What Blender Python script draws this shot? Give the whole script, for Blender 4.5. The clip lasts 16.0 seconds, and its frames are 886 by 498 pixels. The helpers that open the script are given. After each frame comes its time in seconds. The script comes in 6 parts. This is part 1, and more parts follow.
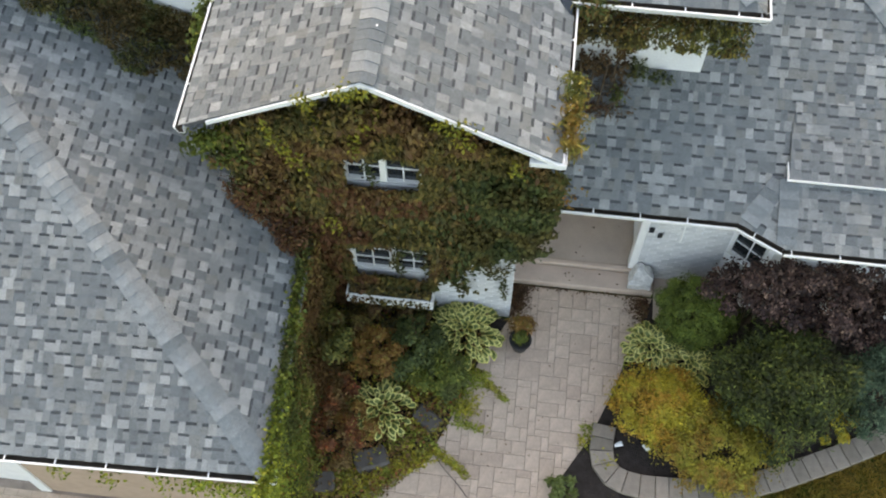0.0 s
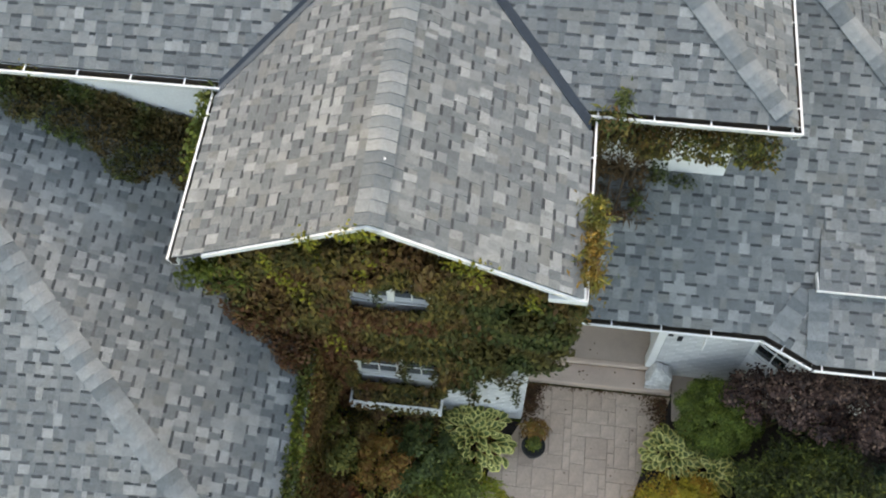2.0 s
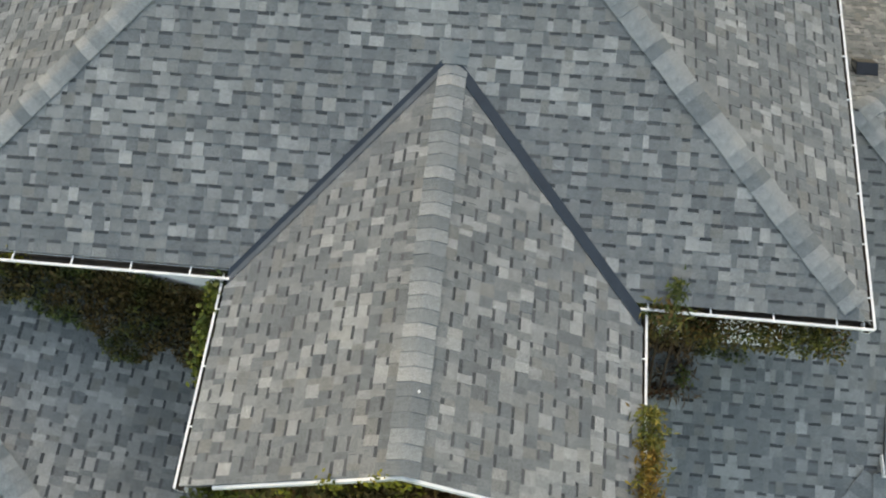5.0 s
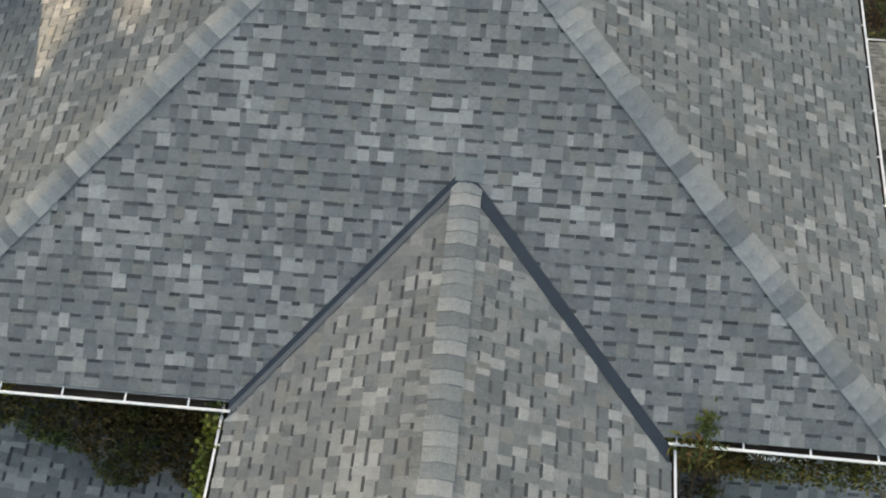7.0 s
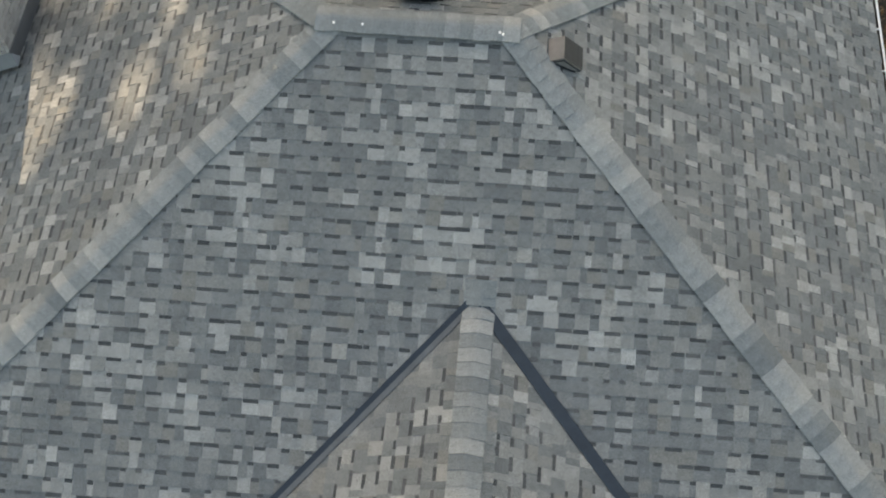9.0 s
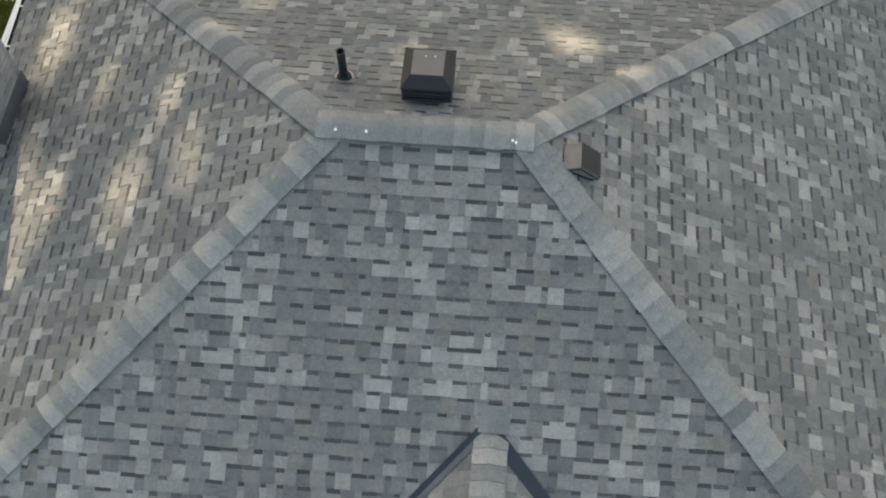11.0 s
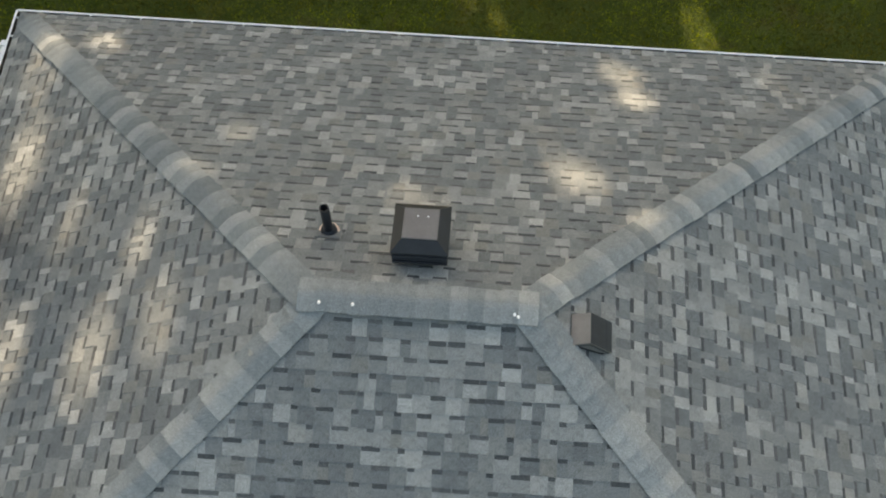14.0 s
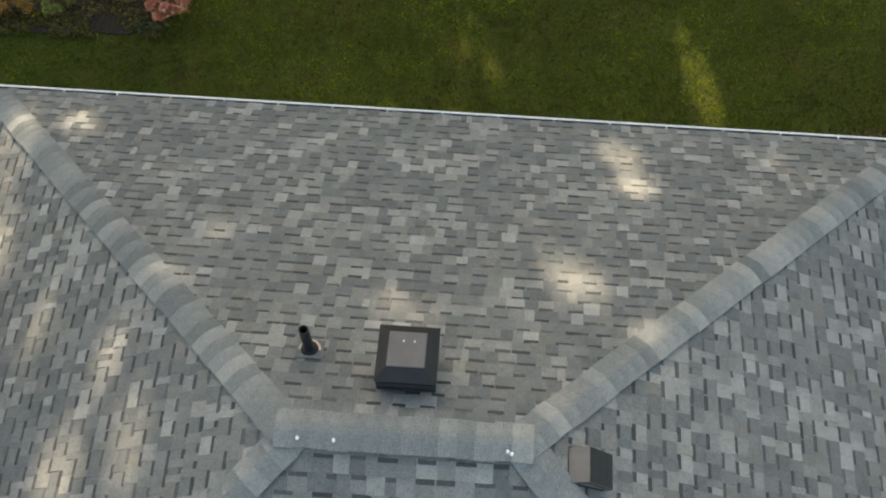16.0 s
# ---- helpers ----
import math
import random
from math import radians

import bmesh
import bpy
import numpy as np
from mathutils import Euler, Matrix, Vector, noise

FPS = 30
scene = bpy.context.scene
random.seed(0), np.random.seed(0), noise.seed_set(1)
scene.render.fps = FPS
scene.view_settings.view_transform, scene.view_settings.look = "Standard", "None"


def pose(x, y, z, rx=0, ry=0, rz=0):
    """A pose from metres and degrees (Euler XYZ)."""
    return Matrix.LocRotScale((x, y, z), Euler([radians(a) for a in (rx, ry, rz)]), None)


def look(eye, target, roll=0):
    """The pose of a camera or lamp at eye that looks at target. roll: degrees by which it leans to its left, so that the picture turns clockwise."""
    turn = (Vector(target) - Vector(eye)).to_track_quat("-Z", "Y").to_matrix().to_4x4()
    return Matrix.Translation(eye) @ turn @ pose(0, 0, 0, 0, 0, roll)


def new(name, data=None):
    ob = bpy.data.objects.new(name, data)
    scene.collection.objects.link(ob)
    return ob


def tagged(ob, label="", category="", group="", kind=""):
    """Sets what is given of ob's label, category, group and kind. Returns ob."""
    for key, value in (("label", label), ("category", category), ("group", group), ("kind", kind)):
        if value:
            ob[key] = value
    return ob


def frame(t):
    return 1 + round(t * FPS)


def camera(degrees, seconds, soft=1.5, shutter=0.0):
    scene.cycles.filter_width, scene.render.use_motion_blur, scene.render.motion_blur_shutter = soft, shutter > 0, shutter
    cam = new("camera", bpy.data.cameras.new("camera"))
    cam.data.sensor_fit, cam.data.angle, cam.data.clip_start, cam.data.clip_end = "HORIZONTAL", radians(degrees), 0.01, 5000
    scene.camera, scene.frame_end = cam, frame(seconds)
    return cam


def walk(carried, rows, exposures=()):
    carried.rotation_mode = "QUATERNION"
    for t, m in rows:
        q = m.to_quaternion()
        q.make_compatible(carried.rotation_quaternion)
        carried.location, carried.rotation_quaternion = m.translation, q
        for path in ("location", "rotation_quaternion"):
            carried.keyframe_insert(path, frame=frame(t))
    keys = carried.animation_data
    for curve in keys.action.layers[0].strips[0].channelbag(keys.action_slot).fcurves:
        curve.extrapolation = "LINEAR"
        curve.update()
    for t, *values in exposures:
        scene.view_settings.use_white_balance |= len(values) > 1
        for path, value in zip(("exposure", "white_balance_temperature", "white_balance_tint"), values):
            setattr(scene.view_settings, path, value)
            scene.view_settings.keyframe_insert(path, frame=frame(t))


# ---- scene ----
cam = camera(46.5, 16.0, soft=2.0)
# seconds, place in metres, turn in degrees: a level flight over the front gable towards the back garden
ROWS = [
    (0.0, 1.659, -6.343, 14.914, 28.460, 0.320, 6.926),
    (0.5, 1.566, -5.949, 14.910, 28.513, 0.261, 6.810),
    (1.0, 1.484, -5.555, 14.919, 28.502, 0.279, 6.728),
    (1.5, 1.398, -5.159, 14.935, 28.523, 0.326, 6.619),
    (2.0, 1.302, -4.757, 14.944, 28.574, 0.307, 6.540),
    (2.5, 1.196, -4.358, 14.956, 28.593, 0.272, 6.438),
    (3.0, 1.085, -3.960, 14.963, 28.644, 0.270, 6.308),
    (3.5, 0.969, -3.581, 14.968, 28.691, 0.254, 6.218),
    (4.0, 0.846, -3.209, 14.969, 28.782, 0.219, 6.084),
    (6.5, 0.434, -1.405, 15.000, 28.799, 0.460, 5.794),
    (7.0, 0.378, -1.077, 15.012, 28.816, 0.514, 5.706),
    (7.5, 0.320, -0.748, 15.023, 28.856, 0.547, 5.630),
    (8.0, 0.262, -0.424, 15.031, 28.839, 0.567, 5.550),
    (8.5, 0.204, -0.100, 15.048, 28.832, 0.602, 5.428),
    (9.0, 0.154, 0.226, 15.067, 28.789, 0.669, 5.353),
    (11.5, -0.053, 1.691, 15.047, 28.933, 0.930, 5.166),
    (12.0, -0.086, 1.965, 15.036, 28.988, 0.920, 5.073),
    (12.5, -0.116, 2.239, 15.023, 29.063, 0.899, 4.938),
    (13.0, -0.136, 2.510, 15.010, 29.114, 0.925, 4.813),
    (13.5, -0.141, 2.798, 15.003, 29.097, 0.963, 4.781),
    (14.0, -0.147, 3.071, 14.997, 29.106, 0.990, 4.723),
    (14.5, -0.155, 3.353, 14.987, 29.136, 1.012, 4.611),
    (15.0, -0.148, 3.631, 14.974, 29.190, 1.047, 4.574),
    (15.5, -0.150, 3.902, 14.968, 29.211, 1.046, 4.508),
    (16.0, -0.151, 4.171, 14.953, 29.290, 1.067, 4.444),
]
walk(cam, [(t, pose(x, y, z, rx, ry, rz)) for t, x, y, z, rx, ry, rz in ROWS], [(0.0, 2.32, 9050, 12), (2.0, 2.24, 9100, 11), (4.0, 2.01, 9350, 8), (8.0, 1.75, 9400, 9), (9.5, 1.72, 9350, 9), (12.5, 1.61, 9000, 7), (16.0, 1.61, 9000, 6)])

# ---- light ----
SUN_EL, SUN_AZ = 28.0, 14.0        # degrees above the horizon; degrees west of the back garden's direction
SUN_DIR = Vector((-math.sin(radians(SUN_AZ)) * math.cos(radians(SUN_EL)),
                  math.cos(radians(SUN_AZ)) * math.cos(radians(SUN_EL)), math.sin(radians(SUN_EL))))
world = bpy.data.worlds.new("sky")
scene.world = world
world.use_nodes = True
wn = world.node_tree
wn.nodes.clear()
sky = wn.nodes.new("ShaderNodeTexSky")
sky.sky_type = 'NISHITA'
sky.sun_disc = False
sky.sun_elevation = radians(SUN_EL)
sky.sun_rotation = radians(-SUN_AZ)
sky.air_density, sky.dust_density, sky.ozone_density = 1.0, 3.2, 1.0
wbg = wn.nodes.new("ShaderNodeBackground")
wbg.inputs[1].default_value = 0.15
wout = wn.nodes.new("ShaderNodeOutputWorld")
wn.links.new(sky.outputs[0], wbg.inputs[0])
wn.links.new(wbg.outputs[0], wout.inputs[0])
sun_data = bpy.data.lights.new("sun", 'SUN')
sun_data.energy, sun_data.angle, sun_data.color = 2.8, radians(0.45), (1.0, 0.87, 0.79)
sun = new("sun", sun_data)
sun.matrix_world = look((0, 40, 30), Vector((0, 40, 30)) - SUN_DIR)


# ---- materials ----
class Mat:
    """Small helper that strings shader nodes together."""

    def __init__(self, name, rough=0.8, metal=0.0):
        self.m = bpy.data.materials.new(name)
        self.m.use_nodes = True
        self.t = self.m.node_tree
        self.b = self.t.nodes["Principled BSDF"]
        self.b.inputs["Roughness"].default_value = rough
        self.b.inputs["Metallic"].default_value = metal
        self.b.inputs["Specular IOR Level"].default_value = 0.3
        self.geo = self.t.nodes.new("ShaderNodeTexCoord").outputs["Object"]

    def link(self, a, b):
        self.t.links.new(a, b)

    def noise(self, scale, detail=3.0, rough=0.55, coord=None):
        n = self.t.nodes.new("ShaderNodeTexNoise")
        n.inputs["Scale"].default_value = scale
        n.inputs["Detail"].default_value = detail
        n.inputs["Roughness"].default_value = rough
        self.link(coord or self.geo, n.inputs["Vector"])
        return n.outputs[0]

    def voronoi(self, scale):
        n = self.t.nodes.new("ShaderNodeTexVoronoi")
        n.inputs["Scale"].default_value = scale
        self.link(self.geo, n.inputs["Vector"])
        return n.outputs[0]

    def island(self):
        """A random number for each loose piece, shifted by the object's own."""
        g = self.t.nodes.new("ShaderNodeNewGeometry").outputs["Random Per Island"]
        o = self.t.nodes.new("ShaderNodeObjectInfo").outputs["Random"]
        return self.math('FRACT', self.math('ADD', g, o))

    def math(self, op, a, b=0.0, c=None):
        n = self.t.nodes.new("ShaderNodeMath")
        n.operation = op
        for i, x in enumerate((a, b) if c is None else (a, b, c)):
            if isinstance(x, (int, float)):
                n.inputs[i].default_value = x
            else:
                self.link(x, n.inputs[i])
        return n.outputs[0]

    def ramp(self, fac, stops, constant=False):
        n = self.t.nodes.new("ShaderNodeValToRGB")
        r = n.color_ramp
        r.interpolation = 'CONSTANT' if constant else 'LINEAR'
        while len(r.elements) < len(stops):
            r.elements.new(0.5)
        for e, (p, c) in zip(r.elements, stops):
            e.position, e.color = p, (*c, 1)
        self.link(fac, n.inputs[0])
        return n.outputs[0]

    def mix(self, fac, a, b, how='MIX'):
        n = self.t.nodes.new("ShaderNodeMix")
        n.data_type, n.blend_type = 'RGBA', how
        for s, x in ((n.inputs[0], fac), (n.inputs[6], a), (n.inputs[7], b)):
            if isinstance(x, (int, float)):
                s.default_value = x
            elif isinstance(x, tuple):
                s.default_value = (*x, 1)
            else:
                self.link(x, s)
        return n.outputs[2]

    def grey(self, x, lo, hi, span=0.25):
        """Maps noise about its mean to a grey factor between lo and hi."""
        return self.ramp(x, [(0.5 - span, (lo,) * 3), (0.5 + span, (hi,) * 3)])

    def colour(self, c):
        self.link(c, self.b.inputs["Base Color"])
        return self

    def rough(self, lo, hi, src):
        n = self.t.nodes.new("ShaderNodeMapRange")
        n.inputs[3].default_value, n.inputs[4].default_value = lo, hi
        self.link(src, n.inputs[0])
        self.link(n.outputs[0], self.b.inputs["Roughness"])
        return self

    def bump(self, height, dist, strength=1.0):
        n = self.t.nodes.new("ShaderNodeBump")
        n.inputs["Distance"].default_value, n.inputs["Strength"].default_value = dist, strength
        self.link(height, n.inputs["Height"])
        self.link(n.outputs[0], self.b.inputs["Normal"])
        return self


def shingle_mat(name, tones):
    m = Mat(name, 0.93)
    base = m.ramp(m.island(), tones, constant=True)
    grain = m.noise(420, 2.0, 0.7)
    blotch = m.noise(2.3, 4.0, 0.6)
    streak = m.noise(14, 3.0, 0.6)
    c = m.mix(1.0, base, m.grey(grain, 0.72, 1.26), 'MULTIPLY')
    c = m.mix(1.0, c, m.grey(blotch, 0.86, 1.12), 'MULTIPLY')
    c = m.mix(1.0, c, m.grey(streak, 0.9, 1.08), 'MULTIPLY')
    c = m.mix(1.0, c, m.grey(m.noise(85, 3.0, 0.8), 0.74, 1.26, 0.16), 'MULTIPLY')
    c = m.mix(1.0, c, m.grey(m.noise(200, 2.0, 0.8), 0.70, 1.30, 0.18), 'MULTIPLY')
    m.colour(c).bump(grain, 0.002, 0.6)
    m.b.inputs["Specular IOR Level"].default_value = 0.18
    return m.m


SLATE = [(0.0, (0.158, 0.173, 0.175)), (0.18, (0.184, 0.198, 0.197)), (0.34, (0.146, 0.160, 0.164)), (0.48, (0.196, 0.209, 0.205)),
         (0.62, (0.168, 0.182, 0.184)), (0.76, (0.187, 0.193, 0.183)), (0.86, (0.138, 0.152, 0.156)), (0.93, (0.218, 0.230, 0.224))]
M_SHINGLE = shingle_mat("grey_shingle", SLATE)
M_SHINGLE_L = shingle_mat("pale_grey_shingle", [(0.0, (0.240, 0.254, 0.249)), (0.3, (0.278, 0.292, 0.285)), (0.52, (0.226, 0.240, 0.237)), (0.76, (0.310, 0.323, 0.314)), (0.9, (0.262, 0.271, 0.258))])
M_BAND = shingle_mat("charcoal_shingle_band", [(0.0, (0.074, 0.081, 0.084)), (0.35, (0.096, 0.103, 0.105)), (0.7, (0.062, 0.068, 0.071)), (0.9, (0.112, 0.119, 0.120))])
M_CAP = shingle_mat("ridge_cap_shingle", [(0.0, (0.196, 0.219, 0.224)), (0.22, (0.240, 0.262, 0.264)), (0.42, (0.158, 0.178, 0.184)), (0.58, (0.214, 0.236, 0.239)), (0.74, (0.266, 0.286, 0.286)), (0.9, (0.304, 0.320, 0.314))])


def plain(name, rgb, rough=0.7, metal=0.0, vary=0.12, scale=6.0, bump=0.0, fine=60.0):
    m = Mat(name, rough, metal)
    a, b = m.noise(scale, 4.0), m.noise(fine, 3.0)
    c = m.mix(1.0, rgb, m.grey(a, 1 - vary, 1 + vary), 'MULTIPLY')
    c = m.mix(1.0, c, m.grey(b, 1 - vary * 0.6, 1 + vary * 0.6), 'MULTIPLY')
    m.colour(c)
    if bump:
        m.bump(b, bump)
    return m.m


M_DECK = plain("roof_felt", (0.09, 0.09, 0.095), 0.95)
M_GUTTER = plain("white_enamelled_aluminium", (0.80, 0.80, 0.78), 0.45, vary=0.06)
M_GUTTER_IN = plain("gutter_grime", (0.080, 0.066, 0.052), 0.9, vary=0.3)
M_VALLEY = plain("dark_valley_metal", (0.035, 0.048, 0.062), 0.55, 0.3, vary=0.12)
M_TRIM = plain("white_painted_trim", (0.78, 0.78, 0.76), 0.5, vary=0.06)
M_WALL = plain("white_painted_masonry", (0.80, 0.81, 0.81), 0.85, vary=0.10, scale=1.3, bump=0.003, fine=30)
M_MORTAR = plain("white_painted_joint", (0.55, 0.56, 0.57), 0.9, vary=0.12)
M_STUCCO = plain("tan_stucco", (0.42, 0.31, 0.23), 0.9, vary=0.1, bump=0.002)
M_BLACK = plain("black_plastic_and_room_dark", (0.018, 0.021, 0.026), 0.5, vary=0.2)
M_VENTTOP = plain("weathered_vent_lid", (0.140, 0.134, 0.132), 0.5, vary=0.12)
M_BROWNVENT = plain("bronze_vent_metal", (0.030, 0.035, 0.042), 0.5, 0.3, vary=0.15)
M_BROWNTOP = plain("bronze_hood_lit_face", (0.172, 0.166, 0.157), 0.6, 0.1, vary=0.15)
M_SCREEN = plain("grey_mesh_glint", (0.15, 0.155, 0.155), 0.7, vary=0.2)
M_GREYHOOD = plain("grey_vent_hood", (0.130, 0.136, 0.140), 0.6, 0.1, vary=0.15)
M_NAIL = plain("bright_sealant", (0.75, 0.76, 0.76), 0.4)
M_GLASS = Mat("window_glass", 0.06).m
_g = M_GLASS.node_tree.nodes["Principled BSDF"]
_g.inputs["Base Color"].default_value = (0.02, 0.025, 0.03, 1)
_g.inputs["Specular IOR Level"].default_value = 0.6
M_LANDING = plain("grey_concrete_landing", (0.46, 0.365, 0.30), 0.85, vary=0.12, scale=2.5, bump=0.002)
M_STEP = plain("cast_stone_step", (0.60, 0.465, 0.375), 0.85, vary=0.12, scale=3, bump=0.002)
M_SOIL = plain("dark_mulch", (0.036, 0.028, 0.024), 0.95, vary=0.4, scale=9, bump=0.02, fine=45)
M_JOINT = plain("paver_joint_sand", (0.33, 0.26, 0.215), 0.95, vary=0.2)
M_ORNAMENT = plain("weathered_pale_stone", (0.62, 0.61, 0.58), 0.9, vary=0.28, scale=11, bump=0.01, fine=40)
M_TERRA = plain("dark_pot_glaze", (0.03, 0.03, 0.03), 0.5)


def paver_mat(name, tones):
    m = Mat(name, 0.88)
    c = m.ramp(m.island(), tones)
    g, b = m.noise(90, 4.0, 0.7), m.noise(1.1, 5.0, 0.65)
    c = m.mix(1.0, c, m.grey(g, 0.85, 1.12), 'MULTIPLY')
    c = m.mix(1.0, c, m.grey(b, 0.74, 1.14), 'MULTIPLY')
    c = m.mix(1.0, c, m.grey(m.noise(6.5, 4.0, 0.7), 0.84, 1.12, 0.2), 'MULTIPLY')
    return m.colour(c).bump(g, 0.003).m


M_PAVER = paver_mat("tumbled_paver", [(0.0, (0.61, 0.462, 0.355)), (0.5, (0.70, 0.54, 0.42)), (1.0, (0.56, 0.417, 0.32))])
M_EDGE = paver_mat("grey_edging_stone", [(0.0, (0.30, 0.25, 0.20)), (0.5, (0.37, 0.31, 0.25)), (1.0, (0.25, 0.21, 0.165))])
M_ROCK = paver_mat("dark_slate_rock", [(0.0, (0.085, 0.075, 0.066)), (1.0, (0.135, 0.120, 0.106))])
M_BRICKW = paver_mat("white_painted_brick", [(0.0, (0.66, 0.67, 0.67)), (0.5, (0.74, 0.745, 0.74)), (1.0, (0.60, 0.61, 0.615))])
M_BRICKC = paver_mat("grey_chimney_brick", [(0.0, (0.36, 0.35, 0.335)), (0.5, (0.45, 0.435, 0.415)), (1.0, (0.27, 0.262, 0.25))])


def leaf_mat(name, tones, patch=None, scale=1.6, rough=0.55, gain=1.45, clump=7.0, swing=(0.62, 1.32), through_light=0.0):
    """tones by leaf; patch: a second set of tones that takes over in drifts."""
    m = Mat(name, rough)
    isl = m.island()
    c = m.ramp(isl, tones)
    if patch:
        p = m.ramp(m.noise(scale, 3.0), [(0.46, (0, 0, 0)), (0.56, (1, 1, 1))])
        c = m.mix(p, c, m.ramp(isl, patch))
    c = m.mix(1.0, c, m.grey(m.noise(clump, 3.0), swing[0], swing[1], 0.2), 'MULTIPLY')
    c = m.mix(1.0, c, (gain * 1.05, gain, gain * 0.8), 'MULTIPLY')
    m.colour(c)
    m.b.inputs["Specular IOR Level"].default_value = 0.25
    if through_light:               # thin blades let the low sun shine through
        tr, mx = m.t.nodes.new("ShaderNodeBsdfTranslucent"), m.t.nodes.new("ShaderNodeMixShader")
        m.link(m.mix(1.0, c, (1.3, 1.4, 0.5), 'MULTIPLY'), tr.inputs["Color"])
        mx.inputs[0].default_value = through_light
        m.link(m.b.outputs[0], mx.inputs[1])
        m.link(tr.outputs[0], mx.inputs[2])
        m.link(mx.outputs[0], [n for n in m.t.nodes if n.type == 'OUTPUT_MATERIAL'][0].inputs[0])
    return m.m


M_IVY = leaf_mat("climber_leaves", [(0.0, (0.030, 0.036, 0.012)), (0.35, (0.054, 0.050, 0.020)), (0.7, (0.086, 0.066, 0.028)), (1.0, (0.15, 0.12, 0.036))],
                 [(0.0, (0.055, 0.028, 0.012)), (0.4, (0.088, 0.046, 0.026)), (0.75, (0.105, 0.066, 0.030)), (1.0, (0.16, 0.105, 0.045))], 1.5, gain=1.32)
M_IVYG = leaf_mat("dark_green_climber", [(0.0, (0.016, 0.026, 0.011)), (0.5, (0.031, 0.045, 0.018)), (1.0, (0.066, 0.074, 0.030))], [(0.0, (0.03, 0.028, 0.012)), (1.0, (0.07, 0.06, 0.022))], 1.7, gain=1.45)
M_IVYR = leaf_mat("red_autumn_climber", [(0.0, (0.056, 0.024, 0.016)), (0.5, (0.086, 0.038, 0.022)), (1.0, (0.080, 0.056, 0.024))])
M_IVYY = leaf_mat("yellow_autumn_climber", [(0.0, (0.14, 0.15, 0.03)), (0.5, (0.25, 0.22, 0.03)), (1.0, (0.10, 0.13, 0.03))], gain=1.1)
M_IVYL = leaf_mat("bright_green_climber", [(0.0, (0.05, 0.075, 0.016)), (0.6, (0.09, 0.115, 0.024)), (1.0, (0.16, 0.17, 0.036))],
                  [(0.0, (0.035, 0.055, 0.016)), (1.0, (0.075, 0.085, 0.026))], 1.5, gain=1.32)
M_IVYO = leaf_mat("orange_autumn_climber", [(0.0, (0.13, 0.07, 0.018)), (0.5, (0.20, 0.12, 0.024)), (1.0, (0.12, 0.10, 0.025))],
                  [(0.0, (0.07, 0.10, 0.025)), (1.0, (0.18, 0.14, 0.03))], 2.0)
M_HEDGE = leaf_mat("mixed_hedge_creeper", [(0.0, (0.035, 0.045, 0.014)), (0.35, (0.065, 0.075, 0.022)), (0.7, (0.10, 0.10, 0.03)), (1.0, (0.16, 0.145, 0.042))],
                   [(0.0, (0.07, 0.038, 0.018)), (0.5, (0.11, 0.065, 0.026)), (1.0, (0.13, 0.11, 0.035))], 1.6, gain=1.6)
M_STEM = plain("brown_bark", (0.10, 0.07, 0.045), 0.9, vary=0.25, bump=0.004)
M_GRASS = leaf_mat("grass_blades", [(0.0, (0.026, 0.042, 0.004)), (0.5, (0.070, 0.096, 0.008)), (1.0, (0.17, 0.185, 0.020))],
                   [(0.0, (0.028, 0.036, 0.005)), (1.0, (0.10, 0.092, 0.014))], 0.45, gain=1.30, clump=2.6, swing=(0.6, 1.35), through_light=0.5)
_m = Mat("lawn_soil", 0.95)
_c = _m.ramp(_m.noise(1.1, 5.0), [(0.3, (0.042, 0.060, 0.006)), (0.55, (0.062, 0.082, 0.009)), (0.75, (0.082, 0.070, 0.016))])
_c = _m.mix(1.0, _c, _m.grey(_m.noise(55, 3.0), 0.6, 1.35), 'MULTIPLY')
M_LAWN = _m.colour(_c).bump(_m.noise(55, 3.0), 0.03).m


# ---- building helpers ----
def mesh_of(name, verts, faces, mats=(), index=None, smooth=False):
    me = bpy.data.meshes.new(name)
    me.from_pydata([tuple(v) for v in verts], [], faces)
    for m in mats:
        me.materials.append(m)
    if index is not None:
        me.polygons.foreach_set("material_index", index)
    if smooth:
        me.polygons.foreach_set("use_smooth", [True] * len(me.polygons))
    me.update()
    return me


def part(name, bm, material, parent, label=""):
    """Links a bmesh (or a ready mesh) as one object under a thing or a part."""
    if isinstance(bm, bmesh.types.BMesh):
        me = bpy.data.meshes.new(name)
        bmesh.ops.recalc_face_normals(bm, faces=bm.faces)
        bm.to_mesh(me)
        bm.free()
    else:
        me = bm
    if material is not None and not me.materials:
        me.materials.append(material)
    ob = new(name, me)
    ob.parent = parent
    return tagged(ob, label) if label else ob


def thing(name, label, category, group="", kind="", at=(0, 0, 0)):
    e = new(name)
    e.empty_display_size = 0.1
    e.location = at
    return tagged(e, label, category, group, kind)


